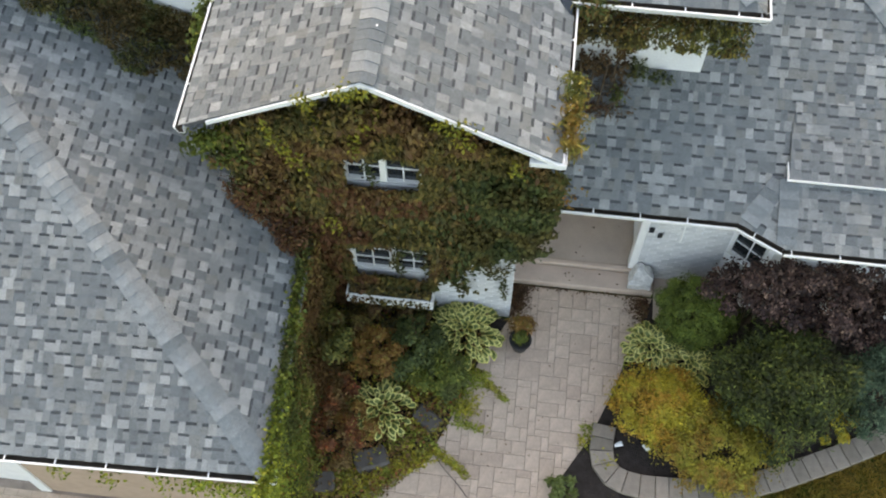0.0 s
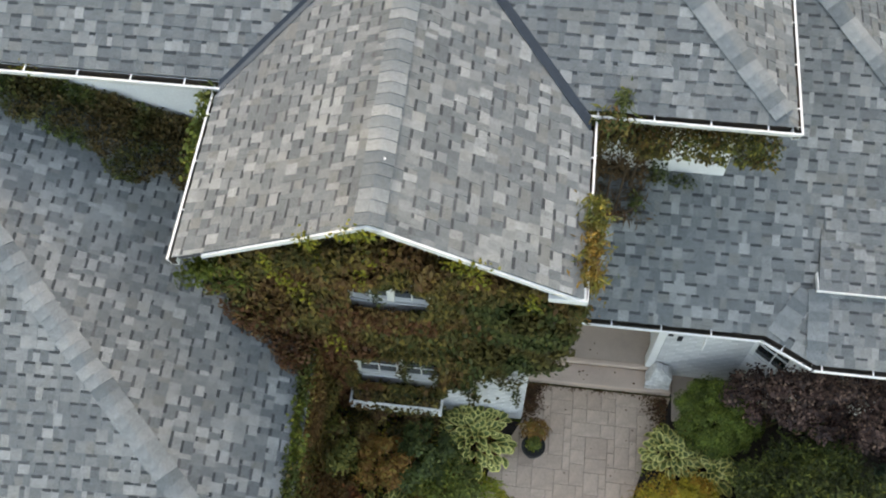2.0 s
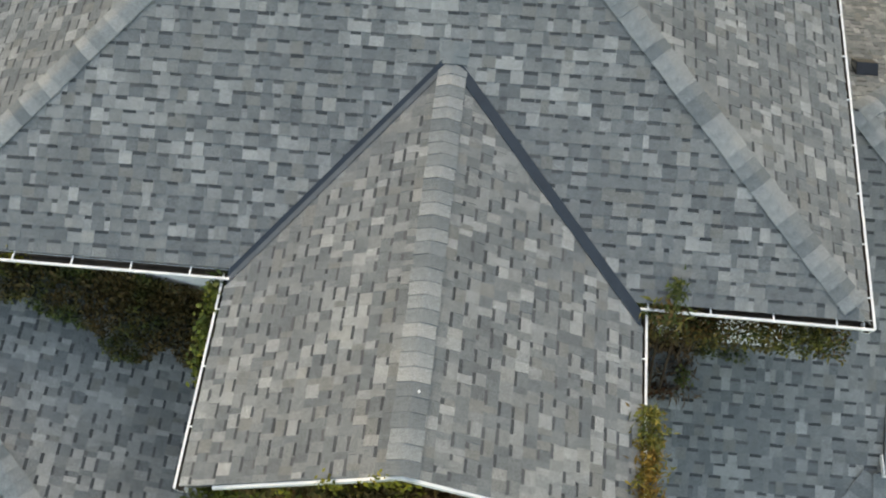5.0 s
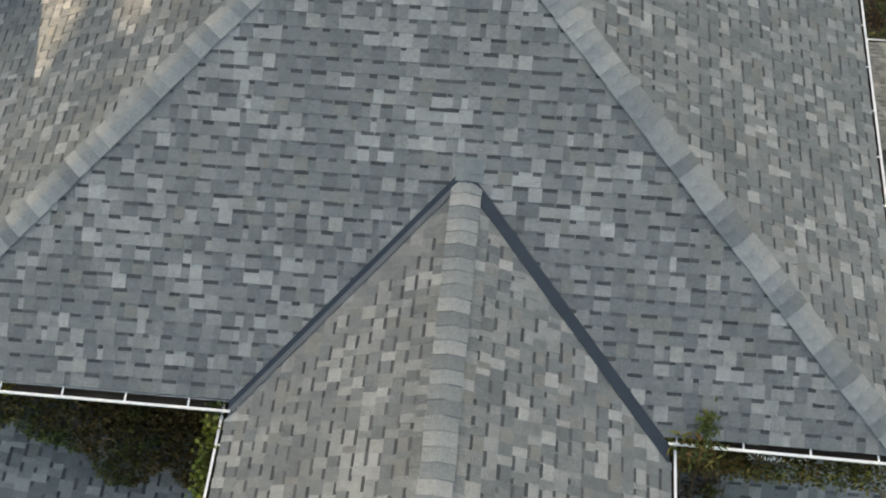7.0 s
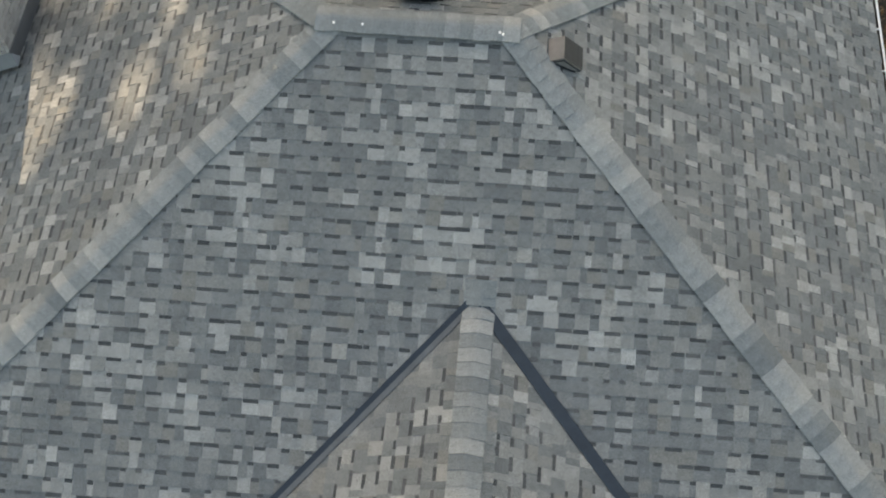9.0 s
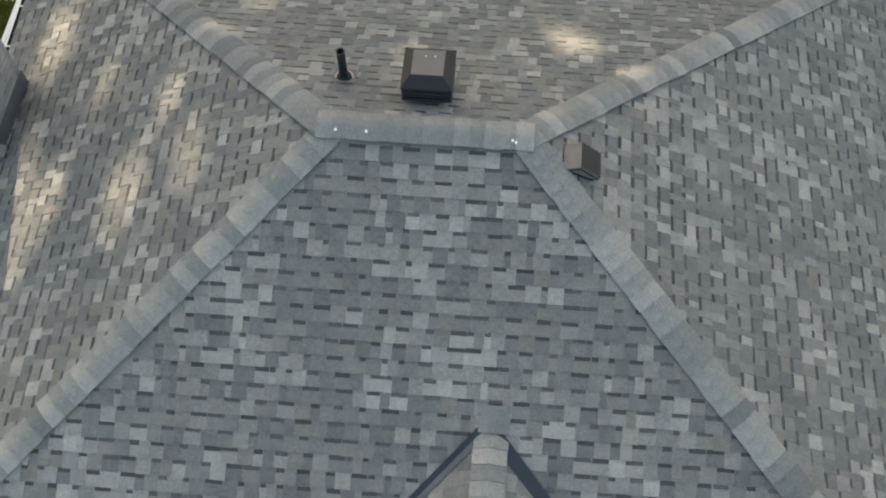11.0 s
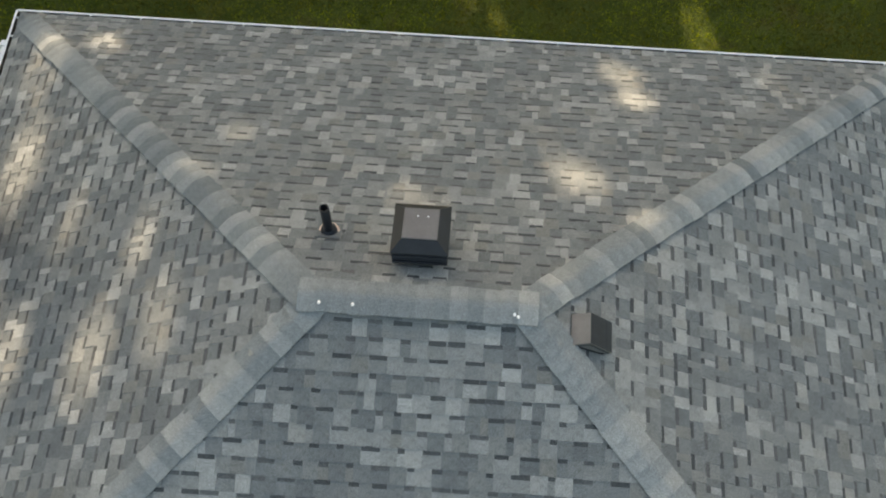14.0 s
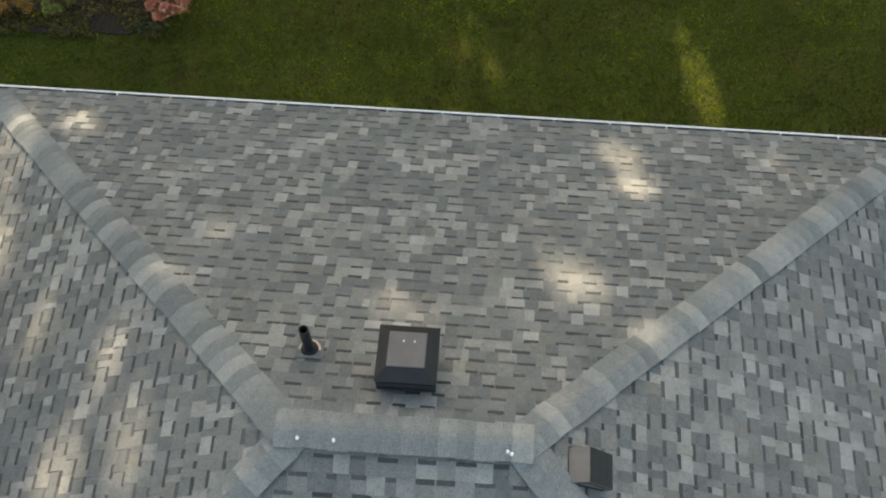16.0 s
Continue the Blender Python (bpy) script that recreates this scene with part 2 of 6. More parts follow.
def box(bm, lo, hi, bevel=0.0, m=None):
    r = bmesh.ops.create_cube(bm, size=1.0)
    vs = r["verts"]
    c = [(a + b) / 2 for a, b in zip(lo, hi)]
    s = [abs(b - a) for a, b in zip(lo, hi)]
    for v in vs:
        v.co = Vector((c[0] + v.co.x * s[0], c[1] + v.co.y * s[1], c[2] + v.co.z * s[2]))
    if bevel:
        es = list({e for v in vs for e in v.link_edges})
        bmesh.ops.bevel(bm, geom=es, offset=bevel, segments=1, affect='EDGES')
    if m is not None:
        bmesh.ops.transform(bm, matrix=m, verts=[v for v in bm.verts if v in set(vs)] or vs)
    return bm


def boxes(*spans, bevel=0.0):
    bm = bmesh.new()
    for lo, hi in spans:
        box(bm, lo, hi, bevel)
    return bm


def prism(poly, lo, hi):
    """A slab over a plan polygon between two heights."""
    bm = bmesh.new()
    a = [bm.verts.new((x, y, lo)) for x, y in poly]
    b = [bm.verts.new((x, y, hi)) for x, y in poly]
    bm.faces.new(a[::-1])
    bm.faces.new(b)
    n = len(poly)
    for i in range(n):
        bm.faces.new((a[i], a[(i + 1) % n], b[(i + 1) % n], b[i]))
    return bm


def tube(bm, pts, radii, sides=6):
    rings = []
    for i, p in enumerate(pts):
        d = (Vector(pts[min(i + 1, len(pts) - 1)]) - Vector(pts[max(i - 1, 0)])).normalized()
        u = d.orthogonal().normalized()
        w = d.cross(u)
        r = radii[i] if isinstance(radii, (list, tuple)) else radii
        rings.append([bm.verts.new(Vector(p) + (u * math.cos(a) + w * math.sin(a)) * r) for a in (2 * math.pi * k / sides for k in range(sides))])
    for a, b in zip(rings, rings[1:]):
        for k in range(sides):
            bm.faces.new((a[k], a[(k + 1) % sides], b[(k + 1) % sides], b[k]))
    bm.faces.new(rings[0][::-1])
    bm.faces.new(rings[-1])
    return bm


def unit(a):
    return a / np.maximum(np.linalg.norm(a, axis=-1, keepdims=True), 1e-9)


def leaves(name, pos, nrm, size, rng, aspect=0.62, droop=0.35, fold=0.25, lean=(0, 0, 0), spread=1.0):
    """One mesh of many folded leaves at pos, facing roughly nrm."""
    n = len(pos)
    nrm = unit(nrm + rng.normal(0, 0.42 * spread, (n, 3)))
    t = unit(np.cross(nrm, rng.normal(0, 1, (n, 3)) + np.array(lean) * 3.0))
    t = unit(t + np.array((0, 0, -droop)))
    b = unit(np.cross(nrm, t))
    up = unit(np.cross(t, b))
    s = (size * rng.uniform(0.65, 1.3, n))[:, None]
    w = s * aspect * 0.5
    v = np.empty((n, 4, 3))
    v[:, 0] = pos
    v[:, 1] = pos + t * s * 0.45 + b * w + up * w * fold
    v[:, 2] = pos + t * s - up * s * 0.12
    v[:, 3] = pos + t * s * 0.45 - b * w + up * w * fold
    return leaf_mesh(name, v)


def leaf_mesh(name, v):
    """Builds folded leaves, two triangles each, from an array of four corners a leaf."""
    n = len(v)
    idx = np.arange(n)[:, None] * 4
    tri = np.concatenate([idx + np.array((0, 1, 2)), idx + np.array((0, 2, 3))], 1).ravel()
    me = bpy.data.meshes.new(name)
    me.vertices.add(n * 4)
    me.vertices.foreach_set("co", v.ravel())
    me.loops.add(n * 6)
    me.loops.foreach_set("vertex_index", tri)
    me.polygons.add(n * 2)
    me.polygons.foreach_set("loop_start", np.arange(n * 2) * 3)
    me.update(calc_edges=True)
    me.validate()
    return me


# ---- the house ----
house = thing("house", "two-storey white house with grey shingle hip roofs and climbers", "house")
S = 0.487                           # rise over run of the roofs
EX0, EX1, EY0, EY1, EZ = -6.11, 4.36, 2.33, 11.06, 5.53    # eaves of the main roof
EYL = 11.18                         # its back eave runs slightly out of square towards the left
FX, FY = -5.76, 2.25                # its front corner towards the garage wing, out of square
RX0, RX1, RY, RZ = -1.66, 0.09, 6.66, 7.655                # its ridge
GX, GY, GZ, GR = 2.09, -0.035, 5.465, 6.535                 # front gable: half width, front edge, eave, ridge
GV = EY0 + (GR - EZ) / S                                   # where the gable's ridge meets the main roof
LX, LY, LZ = -1.07, -3.16, 2.74                            # garage wing: side eave, front eave, height
LCX, LCY, LFY = -0.91, -3.10, -3.38                        # its front corner and the far end of its front eave, out of square
WY, WZ, WR, WX = 0.96, 2.98, 5.27, 4.72                    # right wing: front eave, height, ridge line and its end
WRZ = WZ + S * (WR - WY)
WE = WX + (WR - WY)                                        # its side eave
EXPO = 0.143                                               # exposure of a shingle course


def clip(poly, p, n):
    """Keeps the part of a plane polygon on the side of p towards which n points."""
    out = []
    for a, b in zip(poly, poly[1:] + poly[:1]):
        da, db = (a[0] - p[0]) * n[0] + (a[1] - p[1]) * n[1], (b[0] - p[0]) * n[0] + (b[1] - p[1]) * n[1]
        if da >= 0:
            out.append(a)
        if (da >= 0) != (db >= 0):
            k = da / (da - db)
            out.append((a[0] + (b[0] - a[0]) * k, a[1] + (b[1] - a[1]) * k))
    return out


GAPS, TABS = (0.06, 0.085, 0.105, 0.12, 0.13, 0.14, 0.15, 0.155), (0.06, 0.085, 0.10, 0.12, 0.135)
tab_meshes = {}


def tab_shape(u0, u1, v0, v1, h0, h1, poly=None):
    """Corner points of one shingle tab: thick at its lower edge, tucked in at its upper one."""
    if poly is None:
        poly = [(u0, v0), (u1, v0), (u1, v1), (u0, v1)]
    top = [(u, v, h0 + (h1 - h0) * (v - v0) / (v1 - v0)) for u, v in poly]
    low = [(u, v, -0.004) for u, v in poly]
    return top + low


def tab_faces(n, base):
    f = [tuple(base + i for i in range(n))]
    for i in range(n):
        j = (i + 1) % n
        f.append((base + i, base + n + i, base + n + j, base + j))
    return f


def shingle_field(roof, corners, seed, hidden=None, single=None, over=0.035, rack=-0.13, blend=0.0):
    """Courses of laminated shingles on one plane of a roof. corners: plan polygon with heights, the first two along the eave, left to right
    as seen from outside. hidden: plan test for what other roofs cover. single: plan test for the pieces that are objects of their own.
    rack: the sidestep from course to course, by which tones and cut-outs run up the slope in stairs. blend: the share of pale pieces, 0 as usual."""
    rng = random.Random(seed)
    o = Vector(corners[0])
    eu = (Vector(corners[1]) - o)
    eu.z = 0
    eu.normalize()
    far = max(corners[2:], key=lambda c: c[2])
    d = Vector(far) - o
    ev = (d - eu * d.dot(eu)).normalized()
    en = eu.cross(ev)
    m = Matrix((eu, ev, en)).transposed().to_4x4()
    m.translation = o
    flat = [((Vector(c) - o).dot(eu), (Vector(c) - o).dot(ev)) for c in corners]
    # the deck under the shingles
    bm = bmesh.new()
    a = [bm.verts.new(m @ Vector((u, v, -0.006))) for u, v in flat]
    b = [bm.verts.new(m @ Vector((u, v, -0.05))) for u, v in flat]
    bm.faces.new(a)
    bm.faces.new(b[::-1])
    for i in range(len(a)):
        bm.faces.new((a[i], b[i], b[(i + 1) % len(a)], a[(i + 1) % len(a)]))
    part("roof_deck", bm, M_DECK, roof)
    umin, umax, vmax = min(p[0] for p in flat), max(p[0] for p in flat), max(p[1] for p in flat)
    edges = []
    cx, cy = sum(p[0] for p in flat) / len(flat), sum(p[1] for p in flat) / len(flat)
    for p, q in zip(flat, flat[1:] + flat[:1]):
        nx, ny = -(q[1] - p[1]), q[0] - p[0]
        if (cx - p[0]) * nx + (cy - p[1]) * ny < 0:
            nx, ny = -nx, -ny
        edges.append((p, (nx, ny)))
    verts, faces, index = [], [], []
    row, v0 = 0, -over
    strips = [[] for _ in range(4)]     # the cut patterns of the strips that come in one bundle
    for strip in strips:
        proud = False
        while sum(w for _, w in strip) < 1.0:
            strip.append((not proud, rng.choice(TABS if proud else GAPS)))
            proud = not proud or rng.random() < 0.22
    while v0 < vmax:
        u = umin - 1.1 + (rack * row) % 1.0
        v1 = v0 + EXPO + 0.012
        pieces = []
        while u < umax:
            for gap, w in strips[(row // 2 + rng.randrange(2)) % 4]:
                pieces.append((u, gap, w))
                u += w
        for u, gap, w in pieces:
            if u + w < umin:
                continue
            h0 = (0.0045 if gap else 0.0108) + rng.uniform(-0.001, 0.0015)
            jog = rng.uniform(-0.004, 0.004)
            drift = noise.noise(Vector(((u + w / 2 - rack * row) * 3.2, row * 0.24, seed * 3.7))) + blend
            pale = rng.random() < (0.66 if drift > 0.20 else 0.22 if drift > 0.0 else 0.07)
            quad = [(u, v0 + jog), (u + w, v0 + jog), (u + w, v1), (u, v1)]
            whole = True
            for p, n in edges[1:]:
                if quad and min((q[0] - p[0]) * n[0] + (q[1] - p[1]) * n[1] for q in quad) < 0:
                    quad = clip(quad, p, n)
                    whole = False
            if len(quad) >= 3:
                c = m @ Vector((u + w / 2, v0 + EXPO / 2, 0))
                if not (hidden and hidden(c)):
                    if whole and not gap and single and single(c):
                        key = (w, pale)
                        if key not in tab_meshes:
                            vs = tab_shape(0, w, 0, EXPO + 0.012, 0.0098, 0.0012)
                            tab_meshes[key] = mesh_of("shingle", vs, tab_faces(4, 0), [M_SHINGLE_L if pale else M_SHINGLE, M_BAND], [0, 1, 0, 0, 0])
                        ob = new("shingle", tab_meshes[key])
                        ob.matrix_basis = m @ Matrix.Translation((u, v0 + jog, 0))
                        ob.parent = roof
                    else:
                        vs = tab_shape(u, u + w, v0, v1, h0, 0.0012, quad)
                        base = len(verts)
                        fs = tab_faces(len(quad), base)
                        verts += [m @ Vector(v) for v in vs]
                        faces += fs
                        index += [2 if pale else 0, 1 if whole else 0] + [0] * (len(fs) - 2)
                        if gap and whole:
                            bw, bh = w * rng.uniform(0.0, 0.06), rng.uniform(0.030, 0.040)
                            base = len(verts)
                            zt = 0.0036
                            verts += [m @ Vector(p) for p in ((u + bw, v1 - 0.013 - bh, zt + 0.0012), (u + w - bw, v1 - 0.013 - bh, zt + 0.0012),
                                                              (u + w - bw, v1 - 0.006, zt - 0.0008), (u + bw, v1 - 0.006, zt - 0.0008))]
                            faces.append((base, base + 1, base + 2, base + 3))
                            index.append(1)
        v0 += EXPO
        row += 1
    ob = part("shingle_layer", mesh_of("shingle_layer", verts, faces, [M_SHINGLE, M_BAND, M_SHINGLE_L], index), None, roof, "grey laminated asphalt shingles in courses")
    tagged(ob, kind="stuff")
    return m


cap_meshes = {}


def cap_mesh(half, drop, length=0.160):
    """One bent cap shingle, folded over a ridge; drop: fall of each wing per metre."""
    key = round(drop, 2)
    if key not in cap_meshes:
        verts = []
        xs = (-half, -half * 0.55, -half * 0.2, 0.0, half * 0.2, half * 0.55, half)
        for y, lift in ((0.0, 0.011), (length, 0.003)):
            for x in xs:
                verts.append((x, y, -math.sqrt(x * x + 0.0016) * drop + 0.04 * drop + lift))
        for y in (0.0, length):
            for x in xs:
                verts.append((x, y, -math.sqrt(x * x + 0.0016) * drop + 0.04 * drop))
        n = len(xs)
        faces, index = [], []
        for i in range(n - 1):
            faces.append((i, i + 1, n + i + 1, n + i))
            faces.append((2 * n + i, 2 * n + i + 1, i + 1, i))
            index += [0, 1]
        faces.append((0, n, 3 * n, 2 * n))
        faces.append((n - 1, 3 * n - 1, 4 * n - 1, 2 * n - 1))
        cap_meshes[key] = mesh_of("ridge_cap", verts, faces, [M_CAP, M_SHINGLE], index + [0, 0])
    return cap_meshes[key]


def cap_run(roof, a, b, drop, seed, half=0.15, step=EXPO):
    """Cap shingles from the low end a to the high end b."""
    rng = random.Random(seed)
    a, b = Vector(a), Vector(b)
    d = (b - a).normalized()
    x = Vector((d.y, -d.x, 0)).normalized()
    z = x.cross(d)
    n = int((b - a).length / step)
    me = cap_mesh(half, drop)
    for i in range(n + 1):
        p = a + d * (i * (b - a).length / (n + 1.12))
        m = Matrix((x, d, z)).transposed().to_4x4()
        m.translation = p + z * 0.004
        ob = new("ridge_cap", me)
        ob.matrix_basis = m @ Matrix.Rotation(rng.uniform(-0.02, 0.02), 4, 'Z') @ Matrix.Translation((rng.uniform(-0.006, 0.006), 0, 0))
        ob.parent = roof


def gutter(a, b, out, gap=0.63, start=0.2, drop=0.03):
    """An open white gutter along the eave from a to b; out: plan direction away from the wall."""
    a, b, out = Vector(a), Vector(b), Vector((*out, 0)).normalized()
    d = (b - a).normalized()
    prof = [(0.0, 0.0), (0.0, -0.10), (0.075, -0.105), (0.10, -0.04), (0.118, -0.015), (0.118, 0.010), (0.094, 0.010), (0.094, -0.006),
            (0.092, -0.036), (0.068, -0.092), (0.008, -0.09), (0.008, 0.0)]
    bm = bmesh.new()
    rings = [[bm.verts.new(p + out * x + Vector((0, 0, z - drop))) for x, z in prof] for p in (a, b)]
    n = len(prof)
    for i in range(n):
        f = bm.faces.new((rings[0][i], rings[0][(i + 1) % n], rings[1][(i + 1) % n], rings[1][i]))
        f.material_index = 1 if i in (7, 8, 9, 10) else 0
    bm.faces.new(rings[0][::-1])
    bm.faces.new(rings[1])
    me = bpy.data.meshes.new("gutter")
    bmesh.ops.recalc_face_normals(bm, faces=bm.faces)
    bm.to_mesh(me)
    bm.free()
    me.materials.append(M_GUTTER)
    me.materials.append(M_GUTTER_IN)
    g = part("gutter", me, None, house, "white metal eaves gutter")
    t, length = start, (b - a).length
    while t < length - 0.05:
        p = a + d * t + Vector((0, 0, -drop))
        hb = bmesh.new()
        box(hb, (-0.008, -0.006, -0.004), (0.008, 0.112, 0.011))
        m = Matrix((d, out, Vector((0, 0, 1)))).transposed().to_4x4()
        m.translation = p
        bmesh.ops.transform(hb, matrix=m, verts=hb.verts)
        part("gutter_hanger", hb, M_GUTTER, g)
        t += gap
    return g


def roof(name, label):
    e = new(name)
    e.empty_display_size = 0.1
    e.parent = house
    return tagged(e, label)


# main hip roof
main_roof = roof("main_roof", "grey laminated shingle hip roof")
under_gable = lambda c: abs(c.x) < GX and c.y < GV - abs(c.x) * GV / GX * 0.55 - 0.5 and c.y < GV - abs(c.x) - 0.45
near_ridge = lambda c: 5.0 < c.y < 6.4 and -1.75 < c.x < 0.6
shingle_field(main_roof, [(FX, FY, EZ), (EX1, EY0, EZ), (RX1, RY, RZ), (RX0 + 0.09, RY, RZ)], 11, under_gable, near_ridge)
shingle_field(main_roof, [(EX1, EY0, EZ), (EX1, EY1, EZ), (RX1, RY, RZ)], 12, None, lambda c: c.x < 1.3 and 5.8 < c.y < 7.7, 0.065, 0.13)
shingle_field(main_roof, [(EX1, EY1, EZ), (EX0, EYL, EZ), (RX0, RY, RZ), (RX1, RY, RZ)], 13, None, lambda c: 6.9 < c.y < 7.9 and -1.5 < c.x < 0.4, 0.062, 0.15)
shingle_field(main_roof, [(EX0, EYL, EZ), (FX, FY, EZ), (RX0 + 0.05, RY, RZ)], 14)
HIPDROP = 0.34
for k, (c, r) in enumerate((((FX, FY), RX0 + 0.10), ((EX1, EY0), RX1), ((EX0, EYL), RX0), ((EX1, EY1), RX1))):
    foot = Vector((c[0], c[1], EZ + 0.01)).lerp(Vector((r, RY, RZ + 0.012)), 0.022)
    cap_run(main_roof, foot, (r, RY, RZ + 0.012), HIPDROP, 20 + k)
cap_run(main_roof, (RX0 - 0.07, RY, RZ + 0.018), (RX1 + 0.09, RY, RZ + 0.021), 0.46, 25)

# front gable roof
gable_roof = roof("gable_roof", "grey shingle gable roof with dark metal valleys")
VC = 0.07                           # shingles are cut back this far from the valley
gs = (GR - GZ) / GX
MN = (Vector((EX1, EY0, EZ)) - Vector((FX, FY, EZ))).cross(Vector((RX1, RY, RZ)) - Vector((FX, FY, EZ)))
main_z = lambda x, y: EZ - (MN.x * (x - FX) + MN.y * (y - FY)) / MN.z        # the main roof's front plane
valley_y = lambda x: FY - ((GR - gs * abs(x) - EZ) * MN.z + MN.x * (x - FX)) / MN.y
yv, yl, GV = valley_y(GX), valley_y(-GX), valley_y(0.0)
shingle_field(gable_roof, [(GX, GY, GZ), (GX, yv - VC, GZ), (0, GV - VC, GR), (0, GY, GR)], 31, over=0.07)
shingle_field(gable_roof, [(-GX, yl - 0.012, GZ), (-GX, GY, GZ), (0, GY, GR), (0, GV - 0.012, GR)], 32, over=0.07)
cap_run(gable_roof, (0, GY - 0.01, GR + 0.012), (0, GV - 0.02, GR + 0.016), 0.46, 33)
cap_run(gable_roof, (0, GV - 0.05, GR + 0.026), (0, GV + 0.10, main_z(0, GV + 0.10) + 0.055), 0.46, 34)


def valley_leaf(sx, back, front, material, label):
    """A metal strip along a valley, from back on the main roof to front on the gable's slope."""
    bm = bmesh.new()
    q = []
    for x, y in ((sx * (GX + 0.04), back), (0.0, back), (0.0, front), (sx * (GX + 0.04), front)):
        yy = valley_y(x) + y
        q.append(bm.verts.new((x, yy, max(main_z(x, yy), GR - gs * abs(x)) + 0.022 - 0.004 * (y < 0))))
    q2 = [bm.verts.new(v.co - Vector((0, 0, 0.004))) for v in q]
    bm.faces.new(q)
    bm.faces.new(q2[::-1])
    for i in range(4):
        bm.faces.new((q[i], q2[i], q2[(i + 1) % 4], q[(i + 1) % 4]))
    part("valley_flashing", bm, material, gable_roof, label)


valley_leaf(1, 0.07, -0.10, M_VALLEY, "dark metal valley flashing")
valley_leaf(-1, 0.125, 0.055, M_VALLEY, "dark metal valley flashing")
# same flashing in a paler grey: its lit side put into the colour
valley_leaf(-1, 0.055, -0.012, M_GREYHOOD, "grey leaf of the valley flashing, coloured as its lit side")
for sx in (-1, 1):
    # barge board along the gable's slope, with a boxed return at its foot
    bm = bmesh.new()
    t = 0.062
    foot = GX + 0.06 if sx > 0 else 1.80        # towards the garage the board stops short of the gutter
    drop = gs * (foot - GX)
    pts = [(sx * foot, GZ - 0.02 - drop), (0, GR + 0.005), (0, GR - t), (sx * foot, GZ - 0.01 - drop - t)]
    lo = [bm.verts.new((x, GY - 0.03, z)) for x, z in pts]
    hi = [bm.verts.new((x, GY - 0.002, z)) for x, z in pts]
    bm.faces.new(lo)
    bm.faces.new(hi[::-1])
    for i in range(4):
        bm.faces.new((lo[i], hi[i], hi[(i + 1) % 4], lo[(i + 1) % 4]))
    part("barge_board", bm, M_TRIM, gable_roof, "white painted barge board")
    if sx > 0:
        part("eave_return", boxes(((sx * 1.80, GY - 0.04, GZ - 0.11), (sx * (GX + 0.115), 0.10, GZ - 0.03)), bevel=0.008), M_TRIM, gable_roof, "white boxed eave return")

# garage wing roof (front left)
garage_roof = roof("garage_roof", "grey shingle hip roof of the low front wing")
GZT = LZ + S * (2.9 - LY)
hipx = lambda y: LX - (y - LY)
in_gable = lambda c: (c.x > -1.85 and c.y > 0.55) or c.y > 2.85 or c.x < -7.6
BY = 2.9
TOPX = hipx(BY)
shingle_field(garage_roof, [(LCX, LCY, LZ), (LX, BY, LZ), (TOPX, BY, LZ + S * (BY - LY))], 41, in_gable, blend=0.17)
shingle_field(garage_roof, [(-9.5, LFY, LZ), (LCX, LCY, LZ), (TOPX, BY, LZ + S * (BY - LY)), (-9.5, BY, LZ + S * (BY - LY))], 42, blend=0.06)
cap_run(garage_roof, (LCX - 0.02, LCY + 0.02, LZ + 0.012), (TOPX, BY, LZ + S * (BY - LY) + 0.012), HIPDROP, 43)

# right wing roof with its bay
wing_roof = roof("wing_roof", "grey shingle hip roof of the low side wing")
in_main = lambda c: (c.x < 3.9 and c.y > 2.8) or c.x < 1.7
shingle_field(wing_roof, [(1.72, WY, WZ), (WE, WY, WZ), (WX, WR, WRZ), (1.72, WR, WRZ)], 51, in_main)
shingle_field(wing_roof, [(WE, WY, WZ), (WE, 2 * WR - WY, WZ), (WX, WR, WRZ)], 52)
shingle_field(wing_roof, [(WE, 2 * WR - WY, WZ), (1.72, 2 * WR - WY, WZ), (1.72, WR, WRZ), (WX, WR, WRZ)], 53, in_main)
cap_run(wing_roof, (WE, WY, WZ + 0.01), (WX, WR, WRZ + 0.012), HIPDROP, 54)
cap_run(wing_roof, (WE, 2 * WR - WY, WZ + 0.01), (WX, WR, WRZ + 0.012), HIPDROP, 55)
BX, BYF = 5.30, 0.63                # the bay's eave stands forward here
BS = 0.40
BTOP = 2.75
bz = lambda y: WZ + BS * (y - BYF)
shingle_field(wing_roof, [(BX, BYF, WZ), (WE + 0.2, BYF, WZ), (WE + 0.2, BTOP, bz(BTOP)), (BX - 0.02, BTOP, bz(BTOP))], 56)
shingle_field(wing_roof, [(4.69, WY, WZ), (BX, BYF, WZ), (BX - 0.02, 1.55, bz(1.55))], 57)
cap_run(wing_roof, (BX, BYF + 0.02, WZ + 0.01), (BX - 0.02, 1.45, bz(1.45) + 0.01), 0.10, 58, half=0.13)
cap_run(wing_roof, (4.80, WY - 0.03, WZ + 0.02), (5.16, 1.43, bz(1.43) - 0.02), 0.05, 59, half=0.13)
# raised overlay of shingles with a white drip edge
OY = 1.48
shingle_field(wing_roof, [(5.26, OY, bz(OY) + 0.042), (WE + 0.2, OY, bz(OY) + 0.042), (WE + 0.2, 2.7, bz(2.7) - 0.05), (5.26, 2.7, bz(2.7) - 0.05)], 60)
part("drip_edge", boxes(((5.23, OY - 0.052, bz(OY) + 0.005), (WE + 0.2, OY - 0.038, bz(OY) + 0.044)), ((5.232, OY - 0.038, bz(OY) + 0.01), (5.246, OY + 0.20, bz(OY) + 0.085))), M_GUTTER, wing_roof, "white metal drip edge")

